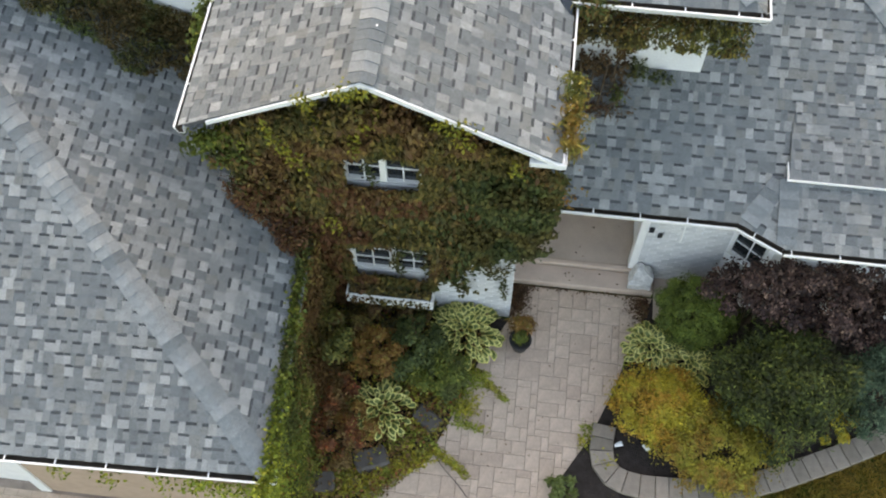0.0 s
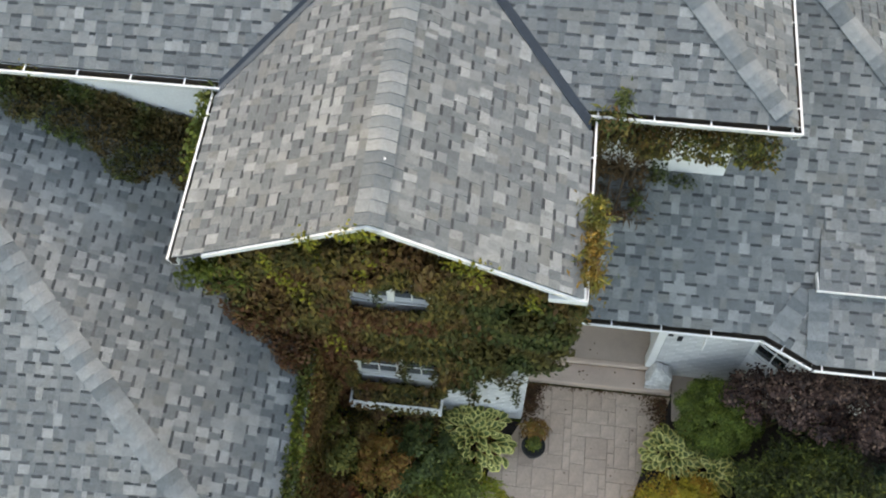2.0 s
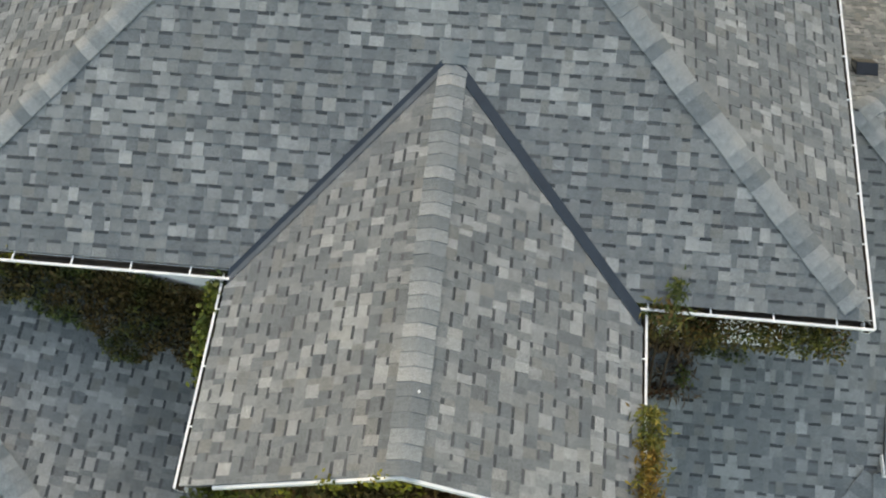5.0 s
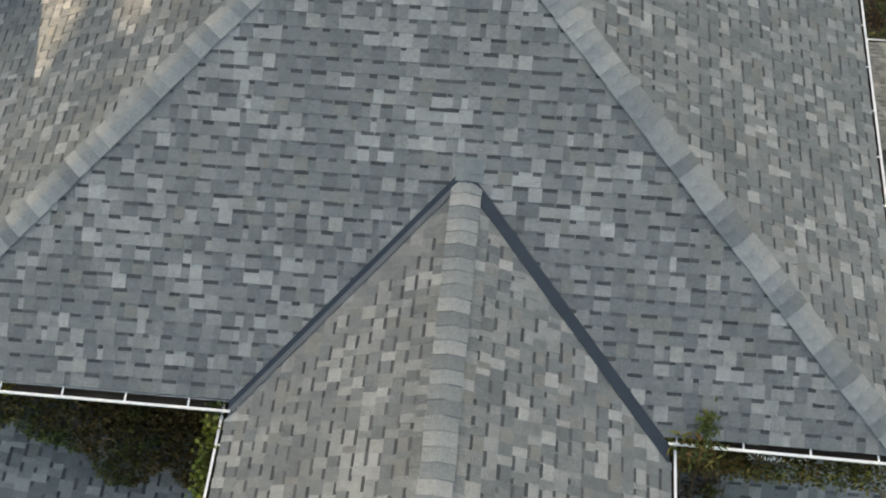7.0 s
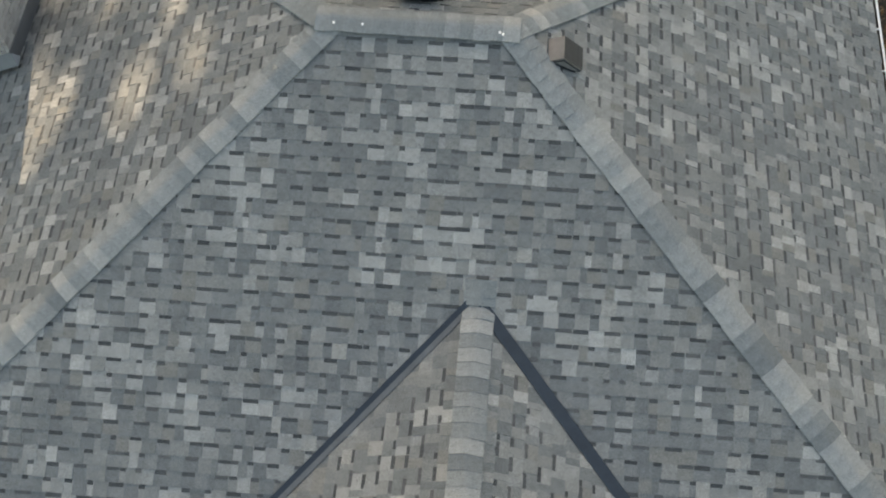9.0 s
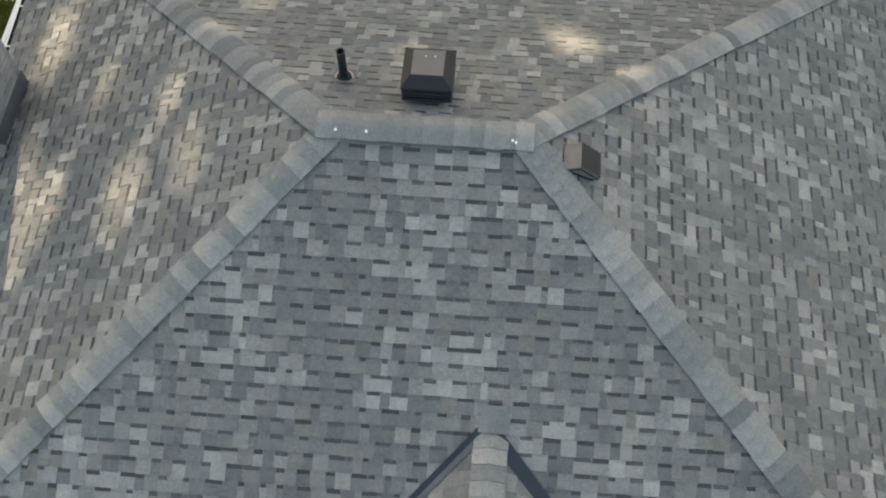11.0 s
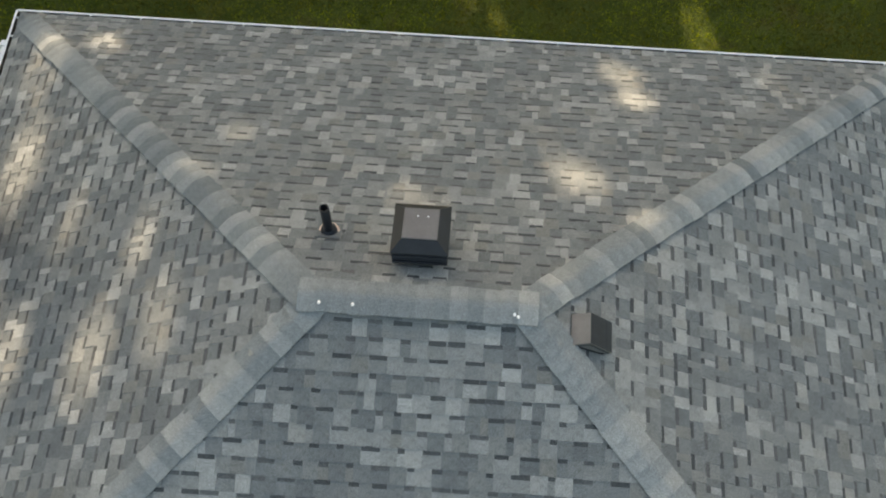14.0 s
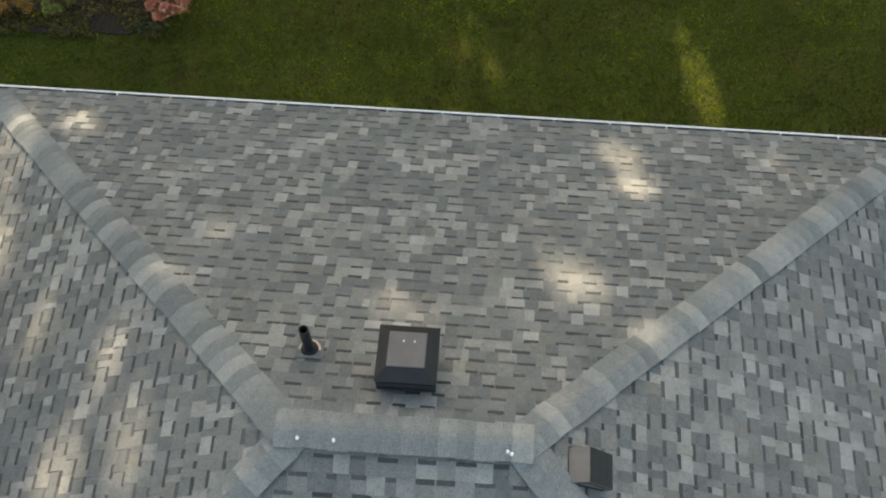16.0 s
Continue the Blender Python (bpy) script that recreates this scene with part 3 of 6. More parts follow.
# gutters
gutter((FX - 0.10, FY - 0.03, EZ - 0.01), (-GX - 0.02, FY - 0.005, EZ - 0.01), (0, -1), start=0.18)
gutter((GX + 0.03, EY0, EZ - 0.01), (EX1 + 0.10, EY0, EZ - 0.01), (0, -1), start=0.08)
gutter((EX1, EY0 - 0.10, EZ - 0.01), (EX1, EY1 + 0.1, EZ - 0.01), (1, 0), start=0.35)
gutter((EX1 + 0.1, EY1, EZ - 0.01), (EX0 - 0.1, EYL, EZ - 0.01), (0, 1), start=0.3)
gutter((EX0, EYL + 0.1, EZ - 0.01), (FX, FY - 0.1, EZ - 0.01), (-1, 0), start=0.4)
gutter((GX, GY - 0.02, GZ - 0.01), (GX, yv + 0.12, GZ - 0.01), (1, 0), start=0.5)
gutter((-GX, yl + 0.12, GZ - 0.01), (-GX, GY - 0.02, GZ - 0.01), (-1, 0), start=0.45)
gutter((-9.5, LFY, LZ - 0.01), (LCX + 0.08, LCY, LZ - 0.01), (0.032, -1), start=0.3)
gutter((1.80, WY, WZ - 0.01), (4.67, WY, WZ - 0.01), (0, -1), start=0.32)
gutter((4.67, WY, WZ - 0.01), (BX - 0.01, BYF, WZ - 0.01), (-0.46, -0.887), start=0.28)
gutter((BX - 0.03, BYF, WZ - 0.01), (WE + 0.2, BYF, WZ - 0.01), (0, -1), start=0.1)
gutter((WE, 2 * WR - WY, WZ - 0.01), (4.0, 2 * WR - WY, WZ - 0.01), (0, 1), start=0.3)

# walls: the shells under the roofs, with thickness and real openings where the eye reaches
WIN_UP = (-0.46, 0.52, 3.92, 5.05)      # gable windows: x0, x1, z0, z1
WIN_LO = (-0.54, 0.62, 1.52, 2.60)


def wall_front(name, x0, x1, z0, z1, y, holes, thick, mat, label, top=None):
    """A wall facing the front, built of blocks round its openings."""
    bm = bmesh.new()
    zs = sorted({z0, z1, *[h[2] for h in holes], *[h[3] for h in holes]})
    for za, zb in zip(zs, zs[1:]):
        cuts = sorted([(h[0], h[1]) for h in holes if h[2] <= za and h[3] >= zb])
        x = x0
        for a, b in cuts + [(x1, x1)]:
            if a > x:
                box(bm, (x, y, za), (a, y + thick, zb))
            x = b
    if top:
        lo = [bm.verts.new(v) for v in ((x0, y, z1), (x1, y, z1), (0, y, top))]
        hi = [bm.verts.new((v.co.x, y + thick, v.co.z)) for v in lo]
        bm.faces.new(lo)
        bm.faces.new(hi[::-1])
        for i in range(3):
            bm.faces.new((lo[i], hi[i], hi[(i + 1) % 3], lo[(i + 1) % 3]))
    return part(name, bm, mat, house, label)


M_REDBRICK = plain("old_red_brick", (0.19, 0.085, 0.055), 0.9, vary=0.25, scale=4, bump=0.004)
wall_front("gable_wall", -1.78, 1.79, 0.2, 5.30, 0.42, [WIN_UP, WIN_LO], 0.25, M_WALL, "white painted wall under climbers", top=6.28)
part("side_wall", boxes(((-1.78, 0.67, 0.2), (-1.53, 2.70, 5.38))), M_WALL, house)
part("side_wall", boxes(((1.54, 0.67, 0.2), (1.79, 2.70, 5.38))), M_WALL, house)
WIN_SIDE = (2.30, 2.86, 4.24, 5.1)
wall_front("main_wall", 1.79, 3.98, 0.2, 5.40, 2.70, [WIN_SIDE], 0.25, M_WALL, "white painted upper wall")
part("main_wall", boxes(((-5.42, 2.70, 0.0), (-1.53, 2.95, 5.40))), M_WALL, house)
part("main_wall", boxes(((3.73, 2.95, 0.0), (3.98, 10.65, 5.40))), M_WALL, house)
part("main_wall", boxes(((-5.42, 10.40, -0.3), (3.73, 10.65, 5.40))), M_WALL, house)
part("main_wall", boxes(((-5.42, 2.95, -0.3), (-5.17, 10.40, 5.40))), M_WALL, house)
for lo, hi in (((FX + 0.02, FY + 0.02, EZ - 0.16), (-GX, 2.70, EZ - 0.13)), ((GX, EY0 + 0.02, EZ - 0.16), (EX1 - 0.02, 2.70, EZ - 0.13)),
               ((3.98, 2.70, EZ - 0.16), (EX1 - 0.02, EY1 - 0.02, EZ - 0.13)), ((FX + 0.02, 2.70, EZ - 0.16), (-5.42, EY1 - 0.02, EZ - 0.13)),
               ((-5.42, 10.65, EZ - 0.16), (3.98, EY1 - 0.02, EZ - 0.13))):
    part("soffit", boxes((lo, hi)), M_TRIM, house)
part("garage_wall", boxes(((-4.50, -3.06, 0.2), (-1.45, -2.82, LZ - 0.05)), ((-9.4, -3.06, 0.2), (-7.25, -2.82, LZ - 0.05)), ((-7.25, -3.06, 2.42), (-4.50, -2.82, LZ - 0.05)), ((-1.70, -2.82, 0.2), (-1.45, 0.42, LZ - 0.05))), M_STUCCO, house, "tan stucco wall of the front wing")
garage_door = new("garage_door")
garage_door.parent = house
tagged(garage_door, "white panelled garage door in the tan wall")
for k in range(4):
    part("door_panel", boxes(((-7.15, -2.98, 0.36 + k * 0.50), (-4.60, -2.94, 0.855 + k * 0.50)), bevel=0.008), M_TRIM, garage_door)
for x0, x1 in ((-7.25, -7.15), (-4.60, -4.44)):
    part("door_jamb", boxes(((x0, -3.09, 0.33), (x1, -2.90, 2.42)), bevel=0.006), M_TRIM, garage_door)
part("door_head", boxes(((-7.25, -3.09, 2.42), (-4.44, -3.061, 2.52)), bevel=0.006), M_TRIM, garage_door)
bm = bmesh.new()
ends = [(-2.82, 0.2), (2.9, 0.2), (2.9, GZT - 0.08), (-2.82, LZ + S * 0.30 - 0.08)]
a, b = [bm.verts.new((-9.4, y, z)) for y, z in ends], [bm.verts.new((-9.15, y, z)) for y, z in ends]
bm.faces.new(a)
bm.faces.new(b[::-1])
for i in range(4):
    bm.faces.new((a[i], b[i], b[(i + 1) % 4], a[(i + 1) % 4]))
part("garage_wall", bm, M_STUCCO, house)
bm = bmesh.new()
ends = [(-9.15, 0.2), (-5.42, 0.2), (-5.42, LZ + S * (LX + 5.42) - 0.1), (TOPX, GZT - 0.1), (-9.15, GZT - 0.1)]
a, b = [bm.verts.new((x, 2.66, z)) for x, z in ends], [bm.verts.new((x, 2.9, z)) for x, z in ends]
bm.faces.new(a)
bm.faces.new(b[::-1])
for i in range(5):
    bm.faces.new((a[i], b[i], b[(i + 1) % 5], a[(i + 1) % 5]))
part("garage_wall", bm, M_STUCCO, house)
for lo, hi in (((1.79, 2.45, 0.2), (3.62, 2.70, 2.9)), ((3.62, 1.36, 0.2), (4.86, 1.60, 2.9)), ((3.62, 1.60, 0.2), (3.80, 2.70, 2.9)),
               ((5.3, 1.02, 0.2), (8.6, 1.27, 2.9)), ((8.35, 1.27, 0.2), (8.6, 8.9, 2.9)), ((3.98, 8.65, 0.0), (8.35, 8.9, 2.9))):
    part("wing_wall", boxes((lo, hi)), M_WALL, house)
part("porch_ceiling", boxes(((1.79, WY + 0.02, 2.84), (4.7, 2.70, 2.88))), M_TRIM, house)


def window(x0, x1, z0, z1, y, cols, rows, mullion=True, m=None):
    """Casement windows in a wall's opening: frame, sashes with glazing bars, panes and sill."""
    w = new("window")
    w.empty_display_size = 0.1
    w.parent = house
    tagged(w, "white casement window with small panes")
    f = 0.034
    spans = [((x0, y + 0.06, z0), (x1, y + 0.14, z0 + f)), ((x0, y + 0.06, z1 - f), (x1, y + 0.14, z1)),
             ((x0, y + 0.06, z0 + f), (x0 + f, y + 0.14, z1 - f)), ((x1 - f, y + 0.06, z0 + f), (x1, y + 0.14, z1 - f))]
    xm = (x0 + x1) / 2
    if mullion:
        spans.append(((xm - 0.042, y + 0.04, z0 + f), (xm + 0.042, y + 0.14, z1 - f)))
    part("window_frame", boxes(*spans), M_TRIM, w)
    halves = [(x0 + f, xm - 0.042), (xm + 0.042, x1 - f)] if mullion else [(x0 + f, x1 - f)]
    for a, b in halves:
        for i in range(1, cols):
            xx = a + (b - a) * i / cols
            part("glazing_bar", boxes(((xx - 0.009, y + 0.08, z0 + f), (xx + 0.009, y + 0.105, z1 - f))), M_TRIM, w)
        for j in range(1, rows):
            zz = z0 + f + (z1 - z0 - 2 * f) * j / rows
            part("glazing_bar", boxes(((a, y + 0.082, zz - 0.009), (b, y + 0.103, zz + 0.009))), M_TRIM, w)
        part("pane", boxes(((a, y + 0.11, z0 + f), (b, y + 0.118, z1 - f))), M_GLASS, w)
    part("sill", boxes(((x0 - 0.02, y + 0.035, z0 - 0.03), (x1 + 0.02, y + 0.07, z0)), bevel=0.005), M_TRIM, w)
    for o in w.children:
        if m is not None:
            o.matrix_basis = m
    return w


window(*WIN_UP, 0.37, 2, 4)
window(*WIN_LO, 0.37, 2, 4)
window(*WIN_SIDE, 2.65, 2, 3, False)
# black sheets behind the panes stand in for the darkness of unlit rooms
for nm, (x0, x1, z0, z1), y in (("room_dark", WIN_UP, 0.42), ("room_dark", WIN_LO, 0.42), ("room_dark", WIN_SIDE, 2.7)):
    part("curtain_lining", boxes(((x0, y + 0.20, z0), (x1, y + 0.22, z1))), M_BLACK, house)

# ---- ground ----
def ground_z(x, y):
    k = min(max((y - 3.0) / 6.0, 0), 1)
    return 0.33 - 0.36 * k * k * (3 - 2 * k)


verts, faces = [], []
xs = [-400, -150, -60, -30] + [i * 1.0 for i in range(-20, 21)] + [30, 60, 150, 400]
ys = [-400, -150, -60, -30] + [i * 1.0 for i in range(-16, 41)] + [60, 150, 400]
for y in ys:
    for x in xs:
        verts.append((x, y, ground_z(x, y)))
nx = len(xs)
for j in range(len(ys) - 1):
    for i in range(nx - 1):
        faces.append((j * nx + i, j * nx + i + 1, (j + 1) * nx + i + 1, (j + 1) * nx + i))
ground = tagged(new("ground", mesh_of("ground", verts, faces, [M_LAWN], smooth=True)), "green lawn with worn brownish patches", "lawn", kind="structure")

# ---- entrance ----
part("landing", boxes(((1.79, 1.34, 0.2), (3.62, 2.45, 0.62)), bevel=0.012), M_LANDING, house, "grey concrete porch landing")
part("step", boxes(((1.79, 1.02, 0.2), (3.97, 1.34, 0.47)), bevel=0.015), M_STEP, house, "cast stone entrance step")
part("nosing", boxes(((1.79, 1.30, 0.575), (3.60, 1.37, 0.632)), bevel=0.01), M_STEP, house)
part("door_jamb", boxes(((3.54, 1.33, 0.64), (3.655, 1.50, 2.86)), bevel=0.008), M_TRIM, house, "white painted door jamb")
part("door", boxes(((2.1, 2.41, 0.62), (3.2, 2.45, 2.70)), bevel=0.006), M_STUCCO, house, "tan panelled front door")


def brick_wall(wall, x0, x1, z0, z1, y, keep=None):
    """Running-bond bricks proud of a wall, each an object on shared meshes."""
    kinds = {}
    rng = random.Random(71)
    for r in range(int((z1 - z0) / 0.078)):
        x = x0 - (0.11 if r % 2 else 0.0)
        while x < x1 - 0.01:
            a, b = max(x, x0) + 0.005, min(x + 0.22, x1) - 0.005
            if b - a > 0.04 and not (keep and not keep((a + b) / 2, z0 + r * 0.078)):
                k = round(b - a, 2)
                if k not in kinds:
                    kinds[k] = part("brick", boxes(((0, 0, 0), (k, 0.02, 0.068)), bevel=0.004), M_BRICKW, wall)
                    ob = kinds[k]
                else:
                    ob = new("brick", kinds[k].data)
                    ob.parent = wall
                ob.location = (a, y - 0.012 + rng.uniform(-0.002, 0.002), z0 + r * 0.078)
            x += 0.22


number_wall = [o for o in house.children if o.name.startswith("wing_wall")][1]
brick_wall(number_wall, 3.665, 4.86, 0.36, 2.84, 1.36)
gable_wall = [o for o in house.children if o.name.startswith("gable_wall")][0]
brick_wall(gable_wall, 0.62, 1.79, 0.36, 2.62, 0.42)
for x, z in ((3.675, 1.88), (3.815, 1.75)):
    part("wall_bar", boxes(((x, 1.325, z - 0.08), (x + 0.07, 1.342, z + 0.06)), bevel=0.004), M_BLACK, house, "small black bar on the wall")
part("wall_bracket", tube(bmesh.new(), [(4.11, 1.35, 2.50), (4.10, 1.16, 2.48), (4.07, 1.05, 2.30), (4.06, 1.02, 2.14)], [0.022, 0.022, 0.018, 0.016], 8), M_TRIM, house, "white metal bracket on the painted brick wall")

# angled bay wall with its window
bay = Matrix.Translation((4.86, 1.36, 0)) @ Matrix.Rotation(math.atan2(-0.34, 0.46), 4, 'Z')
for lo, hi in (((0.0, 0.0, 0.2), (0.64, 0.2, 1.45)), ((0.0, 0.0, 2.78), (0.64, 0.2, 2.9)), ((0.0, 0.0, 1.45), (0.03, 0.2, 2.78)), ((0.60, 0.0, 1.45), (0.64, 0.2, 2.78))):
    part("bay_wall", boxes((lo, hi)), M_WALL, house).matrix_basis = bay
window(0.03, 0.60, 1.45, 2.78, -0.05, 2, 4, False, bay)

# pale stone ornament on the end of the step
bm = bmesh.new()
foot = [(-0.19, -0.12), (0.17, -0.13), (0.17, 0.14), (-0.17, 0.15)]
tiers = [(0.0, 1.0, 0.0, 0.0), (0.13, 1.02, 0.0, 0.0), (0.16, 0.90, 0.01, 0.01), (0.26, 0.82, 0.02, 0.02), (0.34, 0.60, 0.0, 0.05), (0.39, 0.30, -0.03, 0.07)]
rings = [[bm.verts.new((x * k + dx, y * k + dy, z)) for x, y in foot] for z, k, dx, dy in tiers]
for a, b in zip(rings, rings[1:]):
    for i in range(4):
        bm.faces.new((a[i], a[(i + 1) % 4], b[(i + 1) % 4], b[i]))
bm.faces.new(rings[0][::-1])
bm.faces.new(rings[-1])
bmesh.ops.subdivide_edges(bm, edges=list(bm.edges), cuts=2, use_grid_fill=True)
for v in bm.verts:
    c = v.co.copy()
    v.co += Vector((1, 1, 0.4)) * 0.030 * noise.noise(c * 9.0 + Vector((3, 1, 2)))
    if abs(c.z - 0.20 - 0.25 * c.x) < 0.02 and c.y < 0:
        v.co.y += 0.03                  # a chiselled groove
    v.co += Vector((3.755, 1.19, 0.465))
bmesh.ops.recalc_face_normals(bm, faces=bm.faces)
me = bpy.data.meshes.new("stone_ornament")
bm.to_mesh(me)
bm.free()
me.materials.append(M_ORNAMENT)
tagged(new("stone_ornament", me), "weathered pale stone ornament standing on the entrance step", "garden ornament")

# ---- paving ----
paving = thing("pavement", "pinkish-grey stone paved garden path", "path", kind="structure")
part("bedding", prism([(1.80, 0.99), (3.98, 0.99), (3.72, 0.3), (3.45, -0.6), (3.12, -1.4), (2.65, -2.2), (2.2, -3.2), (1.9, -5.0), (-0.6, -5.0), (0.1, -2.9), (1.0, -1.9), (1.35, -0.6), (1.80, 0.4)], 0.30, 0.352), M_JOINT, paving)


def in_path(x, y):
    right = np.interp(y, (-5.0, -3.2, -2.2, -1.4, -0.6, 0.3, 0.99), (1.9, 2.2, 2.65, 3.12, 3.45, 3.72, 3.98))
    left = np.interp(y, (-5.0, -2.95, -2.52, -1.9, -0.6, 0.4, 0.99), (-0.7, -0.45, 0.1, 0.85, 1.3, 1.80, 1.80))
    return left - 0.16 < x < right + 0.16 and not (y > 0.3 and not 1.80 < x < 4.0)


# random ashlar: slabs of several sizes on a common module
rng = random.Random(5)
paver_kinds = {}
MOD = 0.106
SIZES = ((3, 2), (2, 3), (3, 3), (2, 2), (3, 2), (2, 3), (2, 2), (4, 2), (2, 1))
taken = set()
for j in range(58):
    for i in range(48):
        if (i, j) in taken:
            continue
        for w, h in [rng.choice(SIZES) for _ in range(6)] + [(2, 2), (2, 1), (1, 2), (1, 1)]:
            cells = [(i + a, j + b) for a in range(w) for b in range(h)]
            if not any(c in taken for c in cells):
                break
        taken.update(cells)
        x, y = -0.75 + i * MOD, 0.985 - (j + h) * MOD
        if not in_path(x + w * MOD / 2, y + h * MOD / 2):
            continue
        if (w, h) not in paver_kinds:
            ob = part("paver", boxes(((0.0025, 0.0025, 0.0), (w * MOD - 0.0025, h * MOD - 0.0025, 0.026)), bevel=0.005), M_PAVER, paving)
            paver_kinds[w, h] = ob.data
        else:
            ob = new("paver", paver_kinds[w, h])
            ob.parent = paving
        ob.matrix_basis = pose(x, y, 0.336 + rng.uniform(-0.003, 0.003), rng.uniform(-0.4, 0.4), rng.uniform(-0.4, 0.4), rng.uniform(-0.4, 0.4))
# drive in front of the garage wing
drive = thing("driveway", "brown block-paved drive before the garage", "driveway", kind="structure")
part("bedding", boxes(((-9.5, -6.5, 0.30), (-0.7, -2.80, 0.350))), M_JOINT, drive)
bm = bmesh.new()
for i in range(36):
    for j in range(17):
        x0 = -8.4 + i * 0.205 + (0.1 if j % 2 else 0)
        box(bm, (x0, -4.8 + j * 0.1, 0.34), (x0 + 0.198, -4.8 + j * 0.1 + 0.094, 0.362 + rng.uniform(-0.002, 0.002)))
tagged(part("block", bm, M_PAVER, drive), "worn brown paving blocks", kind="stuff")

# ---- beds ----
for nm, poly, zz in (("planting_bed", [(-1.45, 0.42), (1.35, 0.42), (1.78, 0.35), (1.30, -0.6), (1.08, -1.35), (0.85, -1.9), (0.1, -2.52), (-0.45, -2.95), (-1.45, -3.2)], 0.374),
                     ("planting_bed", [(3.98, 0.99), (4.0, 1.36), (5.3, 1.02), (9.0, 1.02), (9.0, -0.3), (7.5, -0.9), (6.0, -1.6), (4.6, -2.0), (3.9, -2.2), (3.4, -2.6), (3.0, -3.2), (2.3, -3.2), (2.65, -2.2), (3.12, -1.4), (3.45, -0.6), (3.72, 0.3)], 0.374)):
    b = new(nm, bpy.data.meshes.new(nm))
    bm = prism(poly, 0.25, zz)
    bmesh.ops.recalc_face_normals(bm, faces=bm.faces)
    bm.to_mesh(b.data)
    bm.free()
    b.data.materials.append(M_SOIL)
    tagged(b, "dark mulched planting bed beside the path", "flower bed", kind="structure")

# curved stone edging
EDGE = [(3.33, -1.18), (3.30, -1.42), (3.30, -1.66), (3.40, -1.90), (3.73, -2.03), (4.18, -2.03), (4.7, -2.0), (5.2, -1.90), (5.78, -1.70), (6.2, -1.50), (6.72, -1.25), (7.19, -1.0), (8.2, -0.45)]
border = thing("stone_border", "curved border of grey edging stones round the bed", "garden border")
pts = [Vector(p) for p in EDGE]
for _ in range(3):                  # round the corners of the line
    pts = [pts[0]] + [a.lerp(b, k) for a, b in zip(pts, pts[1:]) for k in (0.25, 0.75)] + [pts[-1]]
cuts, need = [], 0.0
for a, b in zip(pts, pts[1:]):
    d, t = (b - a).length, 0.0
    while need <= d - t:
        t += need
        cuts.append((a.lerp(b, t / d), (b - a).normalized()))
        need = rng.uniform(0.185, 0.225)
    need -= d - t
for (a, da), (b, db) in zip(cuts, cuts[1:]):
    # one wedge-cut stone between two joints, its foot in the soil
    c = (a + b) / 2
    bm = bmesh.new()
    na, nb = Vector((da.y, -da.x)), Vector((db.y, -db.x))
    plan = [a + na * 0.17 + da * 0.003, b + nb * 0.17 - db * 0.003, b - nb * 0.17 - db * 0.003, a - na * 0.17 + da * 0.003]
    lo = [bm.verts.new((p.x - c.x, p.y - c.y, 0.0)) for p in plan]
    mid = [bm.verts.new((p.x - c.x, p.y - c.y, 0.138)) for p in plan]
    hi = [bm.verts.new(((p.x - c.x) * 0.95, (p.y - c.y) * 0.95, 0.15 + rng.uniform(-0.006, 0.006))) for p in plan]
    bm.faces.new(lo[::-1])
    bm.faces.new(hi)
    for u, v in ((lo, mid), (mid, hi)):
        for i in range(4):
            bm.faces.new((u[i], u[(i + 1) % 4], v[(i + 1) % 4], v[i]))
    part("edging_stone", bm, M_EDGE, border).location = (c.x, c.y, 0.285 + rng.uniform(-0.006, 0.006))

slab = new("paving_slab", bpy.data.meshes.new("paving_slab"))
bm = boxes(((3.99, 0.62, 0.30), (4.32, 1.35, 0.385)), bevel=0.008)
bm.to_mesh(slab.data)
bm.free()
slab.data.materials.append(M_LANDING)
tagged(slab, "grey concrete slab between the step and the wall", "paving slab")

for x, y, rz, sx, sy in ((0.74, -1.40, -35, 0.20, 0.13), (0.02, -2.10, 22, 0.24, 0.16), (-0.70, -2.52, 8, 0.26, 0.15)):
    bm = bmesh.new()
    box(bm, (-sx, -sy, -0.12), (sx, sy, 0.12), 0.03)
    bmesh.ops.subdivide_edges(bm, edges=list(bm.edges), cuts=2, use_grid_fill=True)
    for v in bm.verts:
        v.co += v.co.normalized() * 0.03 * noise.noise(v.co * 6 + Vector((x * 5, y, 0)))
    me = bpy.data.meshes.new("slate_rock")
    bm.to_mesh(me)
    bm.free()
    me.materials.append(M_ROCK)
    r = new("slate_rock", me)
    r.matrix_basis = pose(x, y, 0.40, rng.uniform(-6, 6), rng.uniform(-6, 6), rz)
    tagged(r, "dark flat slate rock edging the bed", "rock", "rocks along the bed")

# ---- climbers ----
M_LIME = leaf_mat("lime_new_growth", [(0.0, (0.085, 0.118, 0.022)), (0.5, (0.150, 0.182, 0.030)), (1.0, (0.25, 0.25, 0.040))])
M_IVYD = leaf_mat("deep_green_climber", [(0.0, (0.016, 0.028, 0.010)), (0.5, (0.034, 0.052, 0.016)), (1.0, (0.075, 0.095, 0.03))], [(0.0, (0.030, 0.03, 0.012)), (1.0, (0.090, 0.060, 0.030))], 1.4, gain=1.6)
M_DEAD = leaf_mat("dead_brown_strands", [(0.0, (0.035, 0.024, 0.016)), (1.0, (0.10, 0.064, 0.04))])
nrng = np.random.default_rng(7)


def lumps(p, scale, seed):
    return np.array([noise.noise(Vector(q) * scale + Vector((seed, seed * 2.1, 0))) for q in p])


def on_front(n, x0, x1, z0, z1, y):
    return np.stack([nrng.uniform(x0, x1, n), np.full(n, y), nrng.uniform(z0, z1, n)], 1)


